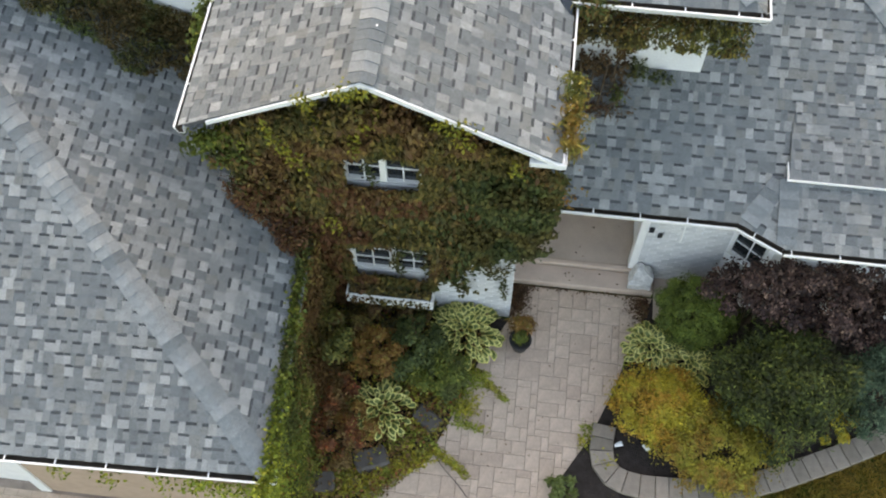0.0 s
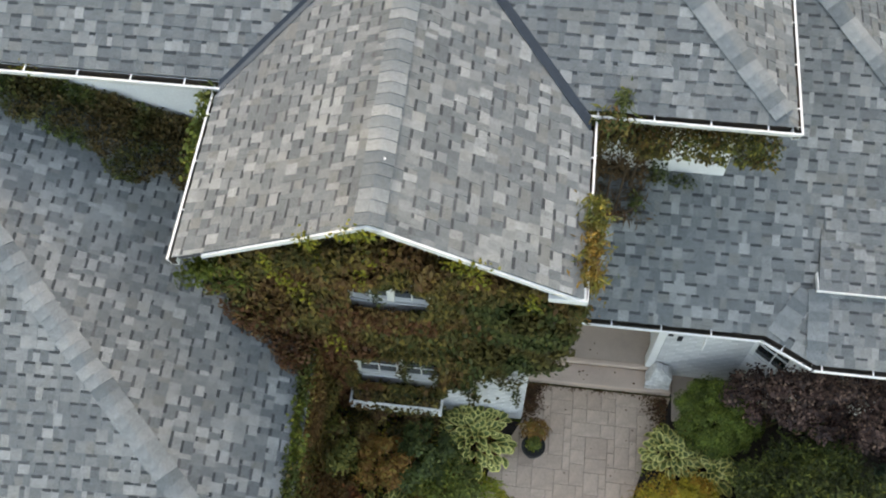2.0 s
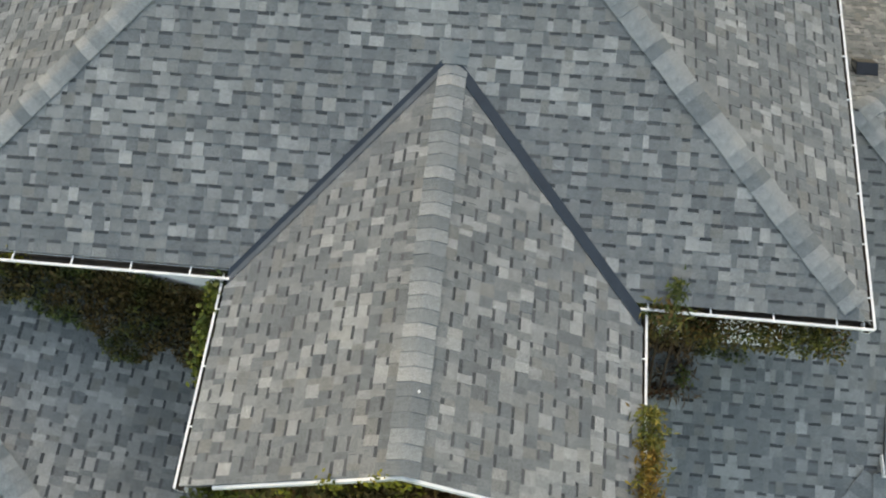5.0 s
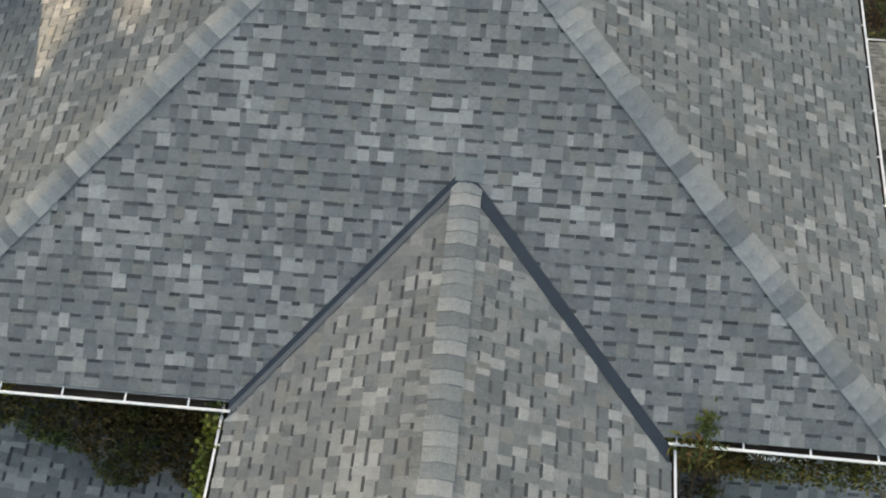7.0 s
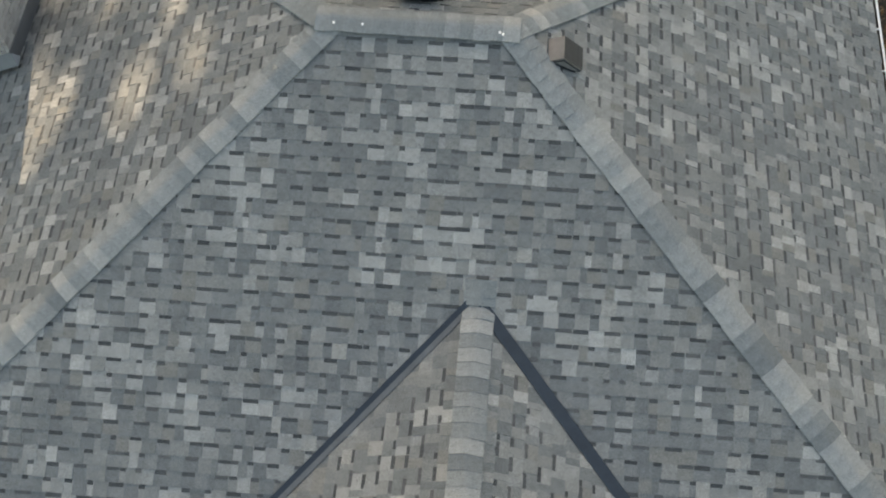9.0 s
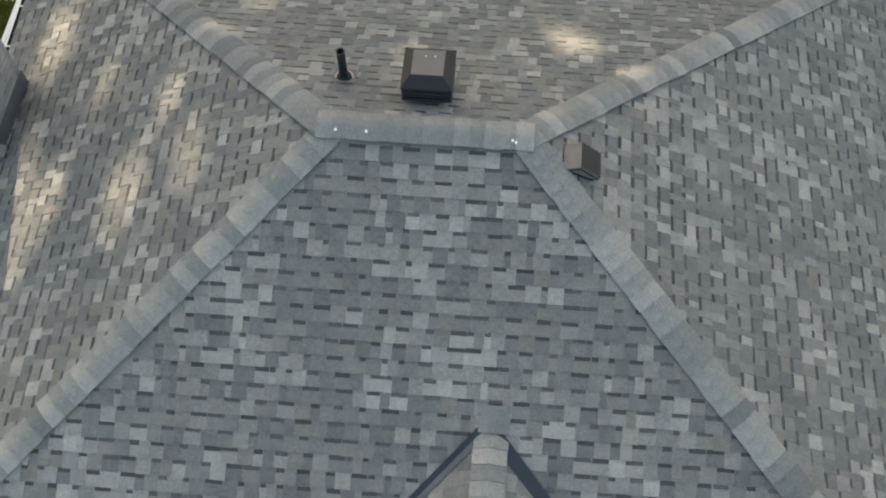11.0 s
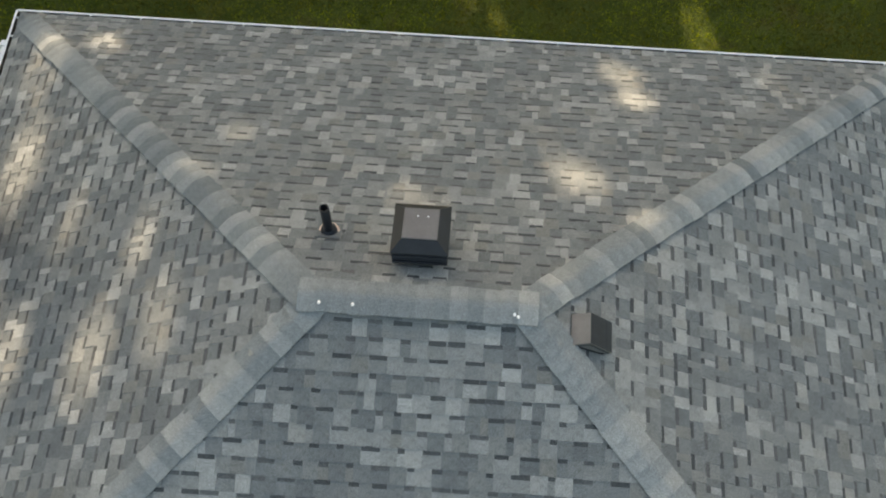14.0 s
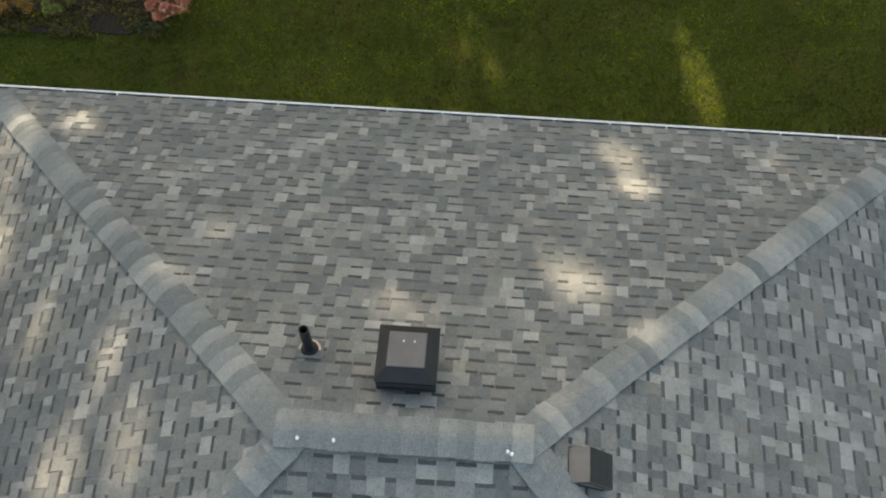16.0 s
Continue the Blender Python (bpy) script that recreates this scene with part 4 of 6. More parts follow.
def climber(name, label, pieces):
    """A climbing plant: several drifts of leaves, each (positions, normal, leaf size, material)."""
    e = thing(name, label, "climbing plant")
    for pos, nrm, size, mat, *shape in pieces:
        if len(pos) == 0:
            continue
        nr = np.broadcast_to(np.array(nrm, float), (len(pos), 3))
        me = leaves("foliage", pos, nr, size, nrng, aspect=shape[0] if shape else 0.62, droop=shape[1] if len(shape) > 1 else 0.9, spread=1.35)
        me.materials.append(mat)
        tagged(part("foliage", me, None, e), kind="stuff")
    return e


def stem_net(e, roots, n=10):
    """Brown stems that branch up a wall."""
    r = random.Random(3)
    for x, y, z, top, dy in roots:
        p = Vector((x, y, z))
        path = [p.copy()]
        while p.z < top:
            p = p + Vector((r.uniform(-0.07, 0.07), r.uniform(-0.015, 0.015), r.uniform(0.12, 0.28)))
            path.append(p.copy())
        part("stem", tube(bmesh.new(), path, [0.022 * (1 - 0.8 * i / len(path)) for i in range(len(path))], 5), M_STEM, e)


# front gable: a thick mat under the barge boards, red towards the garage, dark green on the right
NC, NL = 9000, 9
CL = on_front(NC, -2.38, 2.2, 0.35, 6.4, 0.36)
P = np.repeat(CL, NL, 0) + nrng.normal(0, 1, (NC * NL, 3)) * np.array((0.045, 0.0, 0.06))
hang = np.repeat(nrng.uniform(0, 1, NC), NL)
x, z = P[:, 0], P[:, 2]
L1, L2 = lumps(P, 0.9, 3.0), lumps(P, 2.3, 9.0)
roofline = 6.26 - np.abs(x) * 0.512
ok = z < roofline
win = ((x > WIN_UP[0] + 0.02) & (x < WIN_UP[1] - 0.02) & (z > WIN_UP[2] + 0.07) & (z < WIN_UP[2] + 0.95 + 0.3 * L2)) | \
      ((x > WIN_LO[0] + 0.02) & (x < WIN_LO[1] - 0.02) & (z > WIN_LO[2] + 0.04) & (z < WIN_LO[2] + 1.0 + 0.3 * L2))
ok &= ~win
low = np.interp(x, (0.6, 0.75, 1.06, 1.3, 1.55, 1.75, 2.2), (0.3, 1.75, 1.72, 2.05, 2.45, 2.6, 2.9)) + 0.55 * L2 + 0.12 * nrng.normal(0, 1, len(x))
ok &= z > low
side = np.interp(z, (2.6, 3.2, 4.0, 4.8, 5.3), (1.60, 1.70, 1.82, 2.04, 2.34))
ok &= x > -side - 0.10 * L2 + 0.02
ok &= ~((np.abs(x) < 0.68) & (z < 1.30) & (z > 0.9))
P, x, z, L1, L2, roofline, hang = P[ok], x[ok], z[ok], L1[ok], L2[ok], roofline[ok], hang[ok]
depth = np.clip(0.06 + 0.30 * (L1 + 0.25) + 0.16 * L2, 0.015, 0.42) * (0.15 + 0.85 * hang) * nrng.uniform(0.75, 1.0, len(x)) + 0.07 * hang
thin = np.clip((1.15 - np.abs(x - 0.03)) / 0.4, 0, 1) * np.clip((4.9 - z) / 0.3, 0, 1)
depth = depth * (1 - 0.8 * thin) + 0.02 + 0.06 * thin
depth += (0.34 + 0.2 * L2) * np.clip(1 - (roofline - z) / 0.9, 0, 1) * nrng.uniform(0.4, 1.0, len(x))
bulge = np.clip((z - 5.02) / 0.08, 0, 1) * np.clip((5.9 - z) / 0.5, 0, 1) * np.clip((0.95 - np.abs(x - 0.03)) / 0.3, 0, 1)
depth = np.maximum(depth, bulge * (0.41 + 0.08 * L2) * nrng.uniform(0.86, 1.0, len(x)))
bulge = np.clip((z - 2.62) / 0.08, 0, 1) * np.clip((3.2 - z) / 0.4, 0, 1) * np.clip((0.95 - np.abs(x - 0.03)) / 0.3, 0, 1)
depth = np.maximum(depth, bulge * (0.20 + 0.06 * L2) * nrng.uniform(0.86, 1.0, len(x)))
P[:, 1] = 0.40 - depth
mixer = nrng.normal(0, 0.22, len(x))
green = (x + 1.3 * L1 + mixer > 0.70) & (z + mixer < 4.9)
red = ((z < 3.15 + 1.8 * L1 + mixer) & (x < -0.45 + 0.8 * L2)) | ((np.abs(x) < 0.6) & (z > 3.35) & (z < 3.8) & (mixer > -0.15))
olive = (x + 0.5 * mixer < -1.72 + 0.4 * L2) & (z > 4.55 + mixer)
rest = ~(green | red | olive)
n = 5200
RC = np.stack([nrng.uniform(-2.1, -1.0, n), nrng.uniform(-0.35, 0.42, n), np.zeros(n)], 1)
reach = np.interp(RC[:, 0], (-2.1, -1.85, -1.5, -1.0), (0.36, 0.10, -0.05, -0.30)) + 0.22 * lumps(RC, 2.6, 15.0)
RC = RC[RC[:, 1] > reach]
RC[:, 2] = 2.76 + 0.487 * (-1.07 - RC[:, 0]) + nrng.uniform(0, 1, len(RC)) * (0.05 + 0.5 * np.clip((RC[:, 1] + 0.2) / 0.6, 0, 1))
gable_climber = climber("creeper", "thick autumn creeper in green, brown and red over the gable wall", [
    (P[green & ~red], (0, -1, 0.6), 0.100, M_IVYG, 0.55, 1.3), (P[red], (0, -1, 0.6), 0.096, M_IVYR, 0.5, 1.3), (P[olive & ~red], (0, -1, 0.6), 0.09, M_IVYL, 0.45, 1.3), (P[rest], (0, -1, 0.6), 0.100, M_IVY, 0.46, 1.3), (RC, (-0.3, -0.7, 0.8), 0.052, M_IVYR)])
# strands that hang before the windows
strands = []
for cx, z0, z1, w, n in ((-0.10, 5.1, 4.12, 0.045, 110), (0.27, 5.1, 4.66, 0.11, 120), (0.14, 2.7, 1.70, 0.055, 170), (0.40, 2.7, 2.35, 0.13, 90), (0.57, 2.6, 1.75, 0.04, 70), (1.67, 2.5, 1.25, 0.035, 120), (1.45, 2.25, 1.90, 0.15, 110)):
    t = nrng.uniform(0, 1, n) ** 0.8
    strands.append(np.stack([cx + nrng.normal(0, 1, n) * w * (1 - 0.5 * t) + 0.04 * np.sin(t * 7), 0.30 + nrng.normal(0, 0.03, n), z0 + (z1 - z0) * t], 1))
me = leaves("strand", np.concatenate(strands), np.broadcast_to(np.array((0, -1.0, 0.5)), (sum(len(q) for q in strands), 3)), 0.075, nrng, aspect=0.5, droop=1.3)
me.materials.append(M_IVYG)
tagged(part("strand", me, None, gable_climber, "dark green strands hanging before the windows"), kind="stuff")
sprigs = []
for cx, cz, dx, dz, n in ((0.03, 5.85, 0.16, 0.26, 150), (-0.18, 5.42, 0.04, -0.20, 110), (-0.88, 4.90, 0.12, -0.16, 120), (0.98, 5.72, 0.20, -0.13, 170), (-1.10, 5.35, 0.12, -0.24, 150),
                          (1.66, 5.18, 0.03, -0.20, 90), (-0.62, 3.24, 0.08, -0.12, 100), (-0.62, 5.95, 0.08, -0.16, 110), (-0.14, 6.15, 0.12, -0.14, 130)):
    n = int(n * 0.42)
    t = nrng.uniform(-1, 1, n)[:, None]
    c = np.array((cx, -0.02 if cz > 4 else 0.1, cz)) + t * np.array((dx, -0.02, dz)) + nrng.normal(0, 0.04, (n, 3))
    sprigs.append(c)
for cx, cz, w, n in ((-0.08, 6.44, 0.10, 70), (-0.62, 6.20, 0.07, 50), (0.98, 5.98, 0.13, 60), (-0.25, 6.36, 0.08, 30)):
    sprigs.append(np.array((cx, -0.07, cz)) + nrng.normal(0, 1, (n, 3)) * np.array((w, 0.03, 0.06)))
S_ = np.concatenate(sprigs)
me = leaves("sprig", S_, np.broadcast_to(np.array((0, -0.8, 0.6)), S_.shape), 0.065, nrng, aspect=0.5, droop=0.9)
me.materials.append(M_IVYY)
tagged(part("sprig", me, None, gable_climber, "yellow new growth"), kind="stuff")
stem_net(gable_climber, [(-1.2, 0.39, 0.35, 5.2, 0), (-1.0, 0.39, 0.35, 4.6, 0), (1.0, 0.39, 2.1, 5.2, 0), (-1.6, 0.39, 0.35, 4.8, 0), (1.3, 0.39, 2.2, 5.0, 0)])

# side return of the gable and the main wall behind the garage roof
n = 5200
P = np.stack([np.full(n, -1.84), nrng.uniform(0.3, 2.7, n), nrng.uniform(2.9, 5.3, n)], 1)
P[:, 0] -= nrng.uniform(0, 0.16, n) * (0.6 + lumps(P, 1.2, 4.0))
Q = on_front(46000, -6.0, -1.8, 2.6, 5.35, 2.66)
top = np.interp(Q[:, 0], (-6.0, -4.6, -4.3, -3.9, -3.5, -2.84, -1.8), (5.3, 5.2, 4.66, 4.50, 4.34, 4.08, 3.95)) + 0.16 * lumps(Q, 2.0, 6.0)
ok = (Q[:, 2] < top) & (Q[:, 2] > 2.76 + 0.487 * (-1.09 - Q[:, 0]) - 0.1)
Q, top = Q[ok], top[ok]
Q[:, 1] -= np.clip((top - Q[:, 2]) / 0.5, 0.12, 1) * np.clip(0.05 + 0.45 * (lumps(Q, 0.9, 2.0) + 0.3), 0.03, 0.55) * nrng.uniform(0.2, 1, len(Q)) ** 0.6
RO = np.stack([nrng.uniform(-6.0, -1.9, 19000), nrng.uniform(1.5, 2.7, 19000), np.zeros(19000)], 1)
edge = np.interp(RO[:, 0], (-6.0, -4.9, -3.6, -2.6, -1.9), (2.35, 2.12, 1.78, 1.82, 1.55)) + 0.28 * lumps(RO, 2.4, 12.0)
RO = RO[RO[:, 1] > edge]
RO[:, 2] = 2.78 + 0.487 * (-1.09 - RO[:, 0]) + nrng.uniform(0, 1, len(RO)) * (0.08 + 0.30 * np.clip((RO[:, 1] - 1.8) / 0.9, 0, 1))
t = nrng.uniform(0, 1, 620)
corner = np.stack([np.interp(t, (0, 0.6, 1), (-2.25, -2.30, -2.26)), 2.2 - 1.1 * t, np.interp(t, (0, 0.6, 1), (5.42, 5.36, 5.24))], 1) + nrng.normal(0, 1, (620, 3)) * np.array((0.045, 0.05, 0.055))
sprig = nrng.normal(0, 1, (70, 3)) * np.array((0.10, 0.03, 0.04)) + np.array((-4.43, 2.22, 5.46))
brown = (lumps(Q, 1.1, 17.0) + nrng.normal(0, 0.12, len(Q)) > 0.22) & (Q[:, 0] < -3.0)
wall_climber = climber("creeper", "dark green creeper on the wall behind the garage roof", [
    (P, (-1, -0.2, 0.4), 0.06, M_IVYG), (Q[~brown], (0, -1, 0.5), 0.056, M_IVYD, 0.45), (Q[brown], (0, -1, 0.5), 0.056, M_IVY, 0.45), (RO[RO[:, 0] > -3.4], (0, -0.5, 1.0), 0.056, M_IVYD, 0.45),
    (RO[RO[:, 0] <= -3.4], (0, -0.5, 1.0), 0.056, M_IVYD, 0.45), (corner, (-0.4, -0.3, 0.9), 0.075, M_IVYL, 0.55, 0.8), (sprig, (0, -0.5, 0.9), 0.05, M_IVYY)])
stem_net(wall_climber, [(-2.5, 2.64, 3.3, 3.9, 0), (-3.4, 2.64, 3.8, 4.2, 0)])

# right-hand gutter and the wall above the wing roof
a = nrng.uniform(0.10, 1.20, 3000)
G = np.stack([2.19 + nrng.normal(0, 0.08, 3000), a, 5.41 + nrng.normal(0, 0.06, 3000)], 1)
G = G[lumps(G, 3.0, 21.0) > -0.28]
W = on_front(19000, 1.85, 4.32, 3.8, 5.35, 2.64)
low = np.interp(W[:, 0], (1.85, 2.3, 2.36, 2.78, 2.85, 3.08, 3.17, 3.25, 3.35, 3.45, 3.55, 3.70, 3.80, 3.90, 3.98, 4.2, 4.32),
                (3.9, 4.3, 4.80, 4.80, 4.1, 4.3, 4.95, 4.80, 4.72, 5.0, 4.50, 4.42, 4.95, 5.0, 4.48, 4.38, 4.7)) + 0.22 * lumps(W, 3.4, 8.0)
W = W[(lumps(W, 6.0, 5.0) > -0.2 - 0.5 * (W[:, 0] < 3.0) - 0.5 * (W[:, 2] > 4.95)) & (W[:, 2] > low + 0.05 * nrng.normal(0, 1, len(W)))]
W[:, 1] -= nrng.uniform(0.0, 1.0, len(W)) * (0.05 + 0.50 * np.clip((W[:, 2] - 4.35) / 0.6, 0, 1))
warm = W[:, 0] + 0.5 * lumps(W, 2.0, 3.0) + nrng.normal(0, 0.15, len(W)) < 3.0
half = nrng.uniform(0, 1, len(W)) < 0.5
D = on_front(1900, 2.35, 3.66, 3.78, 4.34, 2.66)
D = D[(D[:, 2] < 4.22 + 0.35 * lumps(D, 3.0, 1.0) - 0.25 * (D[:, 0] > 3.2)) & (lumps(D, 6.0, 4.0) > -0.12)]
D[:, 1] -= nrng.uniform(0, 0.16, len(D))
C = nrng.normal(0, 1, (560, 3)) * np.array((0.11, 0.07, 0.06)) + np.array((2.38, 2.25, 5.45))
C2 = nrng.normal(0, 1, (170, 3)) * np.array((0.05, 0.12, 0.04)) + np.array((2.48, 2.42, 5.63))
T = np.concatenate([nrng.normal(0, 1, (110, 3)) * np.array((0.05, 0.09, 0.05)) + np.array((2.90, 2.30, 3.72)), nrng.normal(0, 1, (120, 3)) * np.array((0.22, 0.04, 0.03)) + np.array((2.55, 2.12, 3.64))])
K = np.stack([nrng.uniform(2.15, 3.05, 650), nrng.uniform(2.05, 2.68, 650), np.zeros(650)], 1)
K = K[lumps(K, 4.0, 2.0) > -0.18 + 0.4 * (K[:, 0] - 2.7)]
K[:, 2] = WZ + S * (K[:, 1] - WY) + nrng.uniform(0.02, 0.12, len(K))
right_climber = climber("creeper", "orange and green creeper along the gutter and upper wall", [
    (G[::2], (0.3, -0.2, 1.0), 0.095, M_IVYO, 0.24, 0.6), (G[1::4], (0.3, -0.2, 1.0), 0.09, M_HEDGE, 0.24, 0.6), (G[3::4], (0.3, -0.2, 1.0), 0.08, M_IVYO, 0.3, 0.6), (W[warm & half], (0, -0.8, 0.5), 0.07, M_IVY, 0.36, 1.4), (W[warm & ~half], (0, -0.8, 0.5), 0.07, M_IVY, 0.36, 1.4),
    (W[~warm & half], (0, -0.8, 0.5), 0.07, M_HEDGE, 0.42, 1.4), (W[~warm & ~half], (0, -0.8, 0.5), 0.062, M_IVYG, 0.42, 1.4), (D[D[:, 0] < 3.0], (0, -1, 0.4), 0.06, M_DEAD), (D[D[:, 0] >= 3.0], (0, -1, 0.4), 0.06, M_IVYG),
    (C[::2], (0, -0.3, 1.0), 0.11, M_HEDGE, 0.22, 0.5), (np.concatenate([C[1::2], C2]), (0, -0.3, 1.0), 0.10, M_IVYL, 0.22, 0.5), (K, (0, -0.5, 1.0), 0.13, M_DEAD, 0.12, 0.6), (T[:110], (0, -0.3, 1.0), 0.055, M_IVYL), (T[110:], (0, -0.3, 1.0), 0.055, M_IVYR)])
for k, pts in enumerate((((2.1, 2.2, 3.70), (2.40, 2.12, 3.62), (2.7, 2.10, 3.62), (2.92, 2.2, 3.68), (2.90, 2.40, 3.76)), ((2.56, 2.62, 4.0), (2.54, 2.40, 3.76), (2.52, 2.12, 3.63)),
                         ((2.74, 2.62, 4.0), (2.70, 2.42, 3.78), (2.64, 2.12, 3.63)), ((2.36, 2.62, 4.2), (2.38, 2.4, 3.78), (2.34, 2.14, 3.64)), ((2.86, 2.60, 4.1), (2.82, 2.5, 3.82), (2.86, 2.36, 3.76)))):
    part("stem", tube(bmesh.new(), [Vector(p) for p in pts], [0.016] * len(pts), 5), M_STEM, right_climber)
stem_net(right_climber, [(2.0, 2.62, 3.6, 5.2, 0), (1.95, 1.6, 3.4, 5.2, 0)])

# hedge-like climber over the garage wing's side eave
n = 20000
H = np.stack([np.zeros(n), nrng.uniform(-3.35, 0.36, n), nrng.uniform(0.35, 2.86, n)], 1)
l1 = lumps(H, 1.1, 5.0)
H[:, 0] = -1.12 + np.clip(0.10 + 0.30 * l1 + 0.09 * (2.8 - H[:, 2]), 0.02, 0.45) * nrng.uniform(0.3, 1.0, n) ** 0.5
H[:, 0] += 0.14 * np.clip(-H[:, 1] / 3.1, 0, 1)
top = np.stack([-1.06 + nrng.normal(0, 0.055, 2600), nrng.uniform(-3.4, 0.3, 2600), 2.76 + nrng.uniform(0, 0.12, 2600)], 1)
top[:, 0] += 0.14 * np.clip(-top[:, 1] / 3.1, 0, 1)
bright = (H[:, 1] + 0.8 * l1 + nrng.normal(0, 0.3, n) < -1.5) & (H[:, 2] > 0.9 + nrng.normal(0, 0.4, n))
brown = (H[:, 2] < 2.35 + 0.5 * l1 + nrng.normal(0, 0.15, n)) & (H[:, 1] > -1.9 + 1.2 * l1)
golden = bright & (H[:, 1] + 0.9 * l1 + nrng.normal(0, 0.2, n) < -2.75)
topgold = top[:, 1] + nrng.normal(0, 0.25, 2600) < -2.6
droops = []
for cx, w, dz in ((-3.7, 0.06, 0.35), (-3.1, 0.07, 0.45), (-2.37, 0.07, 0.4), (-1.9, 0.14, 0.35), (-1.6, 0.2, 0.35), (-1.3, 0.16, 0.45), (-1.05, 0.12, 0.5)):
    k = 60 if cx < -2.2 else 150
    droops.append(np.stack([cx + nrng.normal(0, w, k), np.full(k, -3.22) + nrng.normal(0, 0.04, k), 2.62 - nrng.uniform(0, dz * 2, k)], 1))
garage_climber = climber("creeper", "bright green creeper spilling over the garage eave", [
    (H[bright & ~golden], (1, -0.1, 0.7), 0.06, M_IVYL, 0.42), (H[golden], (1, -0.1, 0.7), 0.06, M_LIME, 0.42), (H[~bright & ~brown], (1, -0.1, 0.7), 0.06, M_HEDGE), (H[~bright & brown], (1, -0.1, 0.7), 0.07, M_IVY, 0.4, 1.3), (top[~topgold], (0.5, 0, 1), 0.065, M_IVYL), (top[topgold], (0.5, 0, 1), 0.065, M_LIME), (np.concatenate(droops), (0, -0.6, 0.7), 0.065, M_LIME)])
stem_net(garage_climber, [(-1.3, -2.2, 0.35, 2.5, 0), (-1.3, -0.8, 0.35, 2.5, 0)])

# window box
wb = thing("window_box", "white window box with trailing green and rust plants", "planter", at=(0, 0, 0))
for lo, hi in (((-0.65, 0.10, 0.98), (0.65, 0.13, 1.22)), ((-0.65, 0.13, 0.98), (-0.62, 0.40, 1.22)), ((0.62, 0.13, 0.98), (0.65, 0.40, 1.22)), ((-0.62, 0.13, 0.98), (0.62, 0.40, 1.01))):
    part("board", boxes((lo, hi), bevel=0.004), M_TRIM, wb)
part("soil", boxes(((-0.62, 0.13, 1.01), (0.62, 0.40, 1.17))), M_SOIL, wb)
B = np.stack([nrng.uniform(-0.6, 0.6, 900), nrng.uniform(0.14, 0.38, 900), 1.18 + nrng.uniform(0, 0.14, 900)], 1)
B2 = np.stack([nrng.uniform(-0.6, 0.6, 160), 0.08 + nrng.normal(0, 0.02, 160), 1.22 - nrng.uniform(0, 0.2, 160)], 1)
me = leaves("box_plant", np.concatenate([B, B2]), np.broadcast_to(np.array((0, -0.3, 1.0)), (1060, 3)), 0.065, nrng)
me.materials.append(M_IVY)
tagged(part("box_plant", me, None, wb), kind="stuff")

# ---- planting ----
M_BOX = leaf_mat("boxwood_leaves", [(0.0, (0.038, 0.062, 0.012)), (0.6, (0.068, 0.097, 0.018)), (1.0, (0.105, 0.132, 0.028))], clump=5.0)
M_GOLD = leaf_mat("golden_spirea_leaves", [(0.0, (0.17, 0.15, 0.02)), (0.5, (0.30, 0.24, 0.028)), (1.0, (0.22, 0.21, 0.035))],
                  [(0.0, (0.22, 0.12, 0.02)), (0.6, (0.28, 0.16, 0.024)), (1.0, (0.15, 0.14, 0.025))], 2.6)
M_DARKG = leaf_mat("dark_shrub_leaves", [(0.0, (0.013, 0.021, 0.005)), (0.6, (0.028, 0.040, 0.009)), (0.85, (0.056, 0.072, 0.016)), (1.0, (0.095, 0.11, 0.025))], clump=3.2, swing=(0.34, 1.40))
M_PURP = leaf_mat("purple_barberry_leaves", [(0.0, (0.018, 0.011, 0.012)), (0.6, (0.042, 0.024, 0.024)), (0.85, (0.085, 0.050, 0.048)), (1.0, (0.15, 0.098, 0.088))], clump=3.5, swing=(0.55, 1.6))
M_BLUE = leaf_mat("blue_spruce_needles", [(0.0, (0.022, 0.044, 0.030)), (0.6, (0.045, 0.08, 0.055)), (1.0, (0.09, 0.13, 0.09))])
M_DARK2 = leaf_mat("deep_green_perennial_leaves", [(0.0, (0.02, 0.032, 0.012)), (0.6, (0.045, 0.065, 0.022)), (1.0, (0.085, 0.10, 0.034))])
M_RUST = leaf_mat("rusty_perennial_leaves", [(0.0, (0.12, 0.058, 0.022)), (0.5, (0.18, 0.092, 0.028)), (1.0, (0.14, 0.115, 0.03))])
M_COVER = leaf_mat("creeping_groundcover", [(0.0, (0.14, 0.14, 0.028)), (0.5, (0.22, 0.205, 0.034)), (1.0, (0.31, 0.26, 0.04))],
                   [(0.0, (0.11, 0.14, 0.028)), (1.0, (0.20, 0.225, 0.042))], 2.2)
M_REDLEAF = leaf_mat("crimson_leaves", [(0.0, (0.090, 0.032, 0.016)), (0.6, (0.165, 0.060, 0.030)), (0.85, (0.20, 0.10, 0.04)), (1.0, (0.30, 0.065, 0.035))],
                     [(0.0, (0.080, 0.050, 0.022)), (1.0, (0.17, 0.11, 0.045))], 3.0)
M_PINK = leaf_mat("pink_hydrangea_florets", [(0.0, (0.18, 0.045, 0.045)), (0.5, (0.30, 0.095, 0.085)), (0.8, (0.36, 0.19, 0.14)), (1.0, (0.12, 0.13, 0.04))])
M_HOSTA = leaf_mat("hosta_green", [(0.0, (0.055, 0.080, 0.026)), (1.0, (0.105, 0.130, 0.042))], rough=0.45)
M_HOSTAE = leaf_mat("hosta_cream_edge", [(0.0, (0.36, 0.35, 0.13)), (1.0, (0.48, 0.46, 0.20))], rough=0.45)


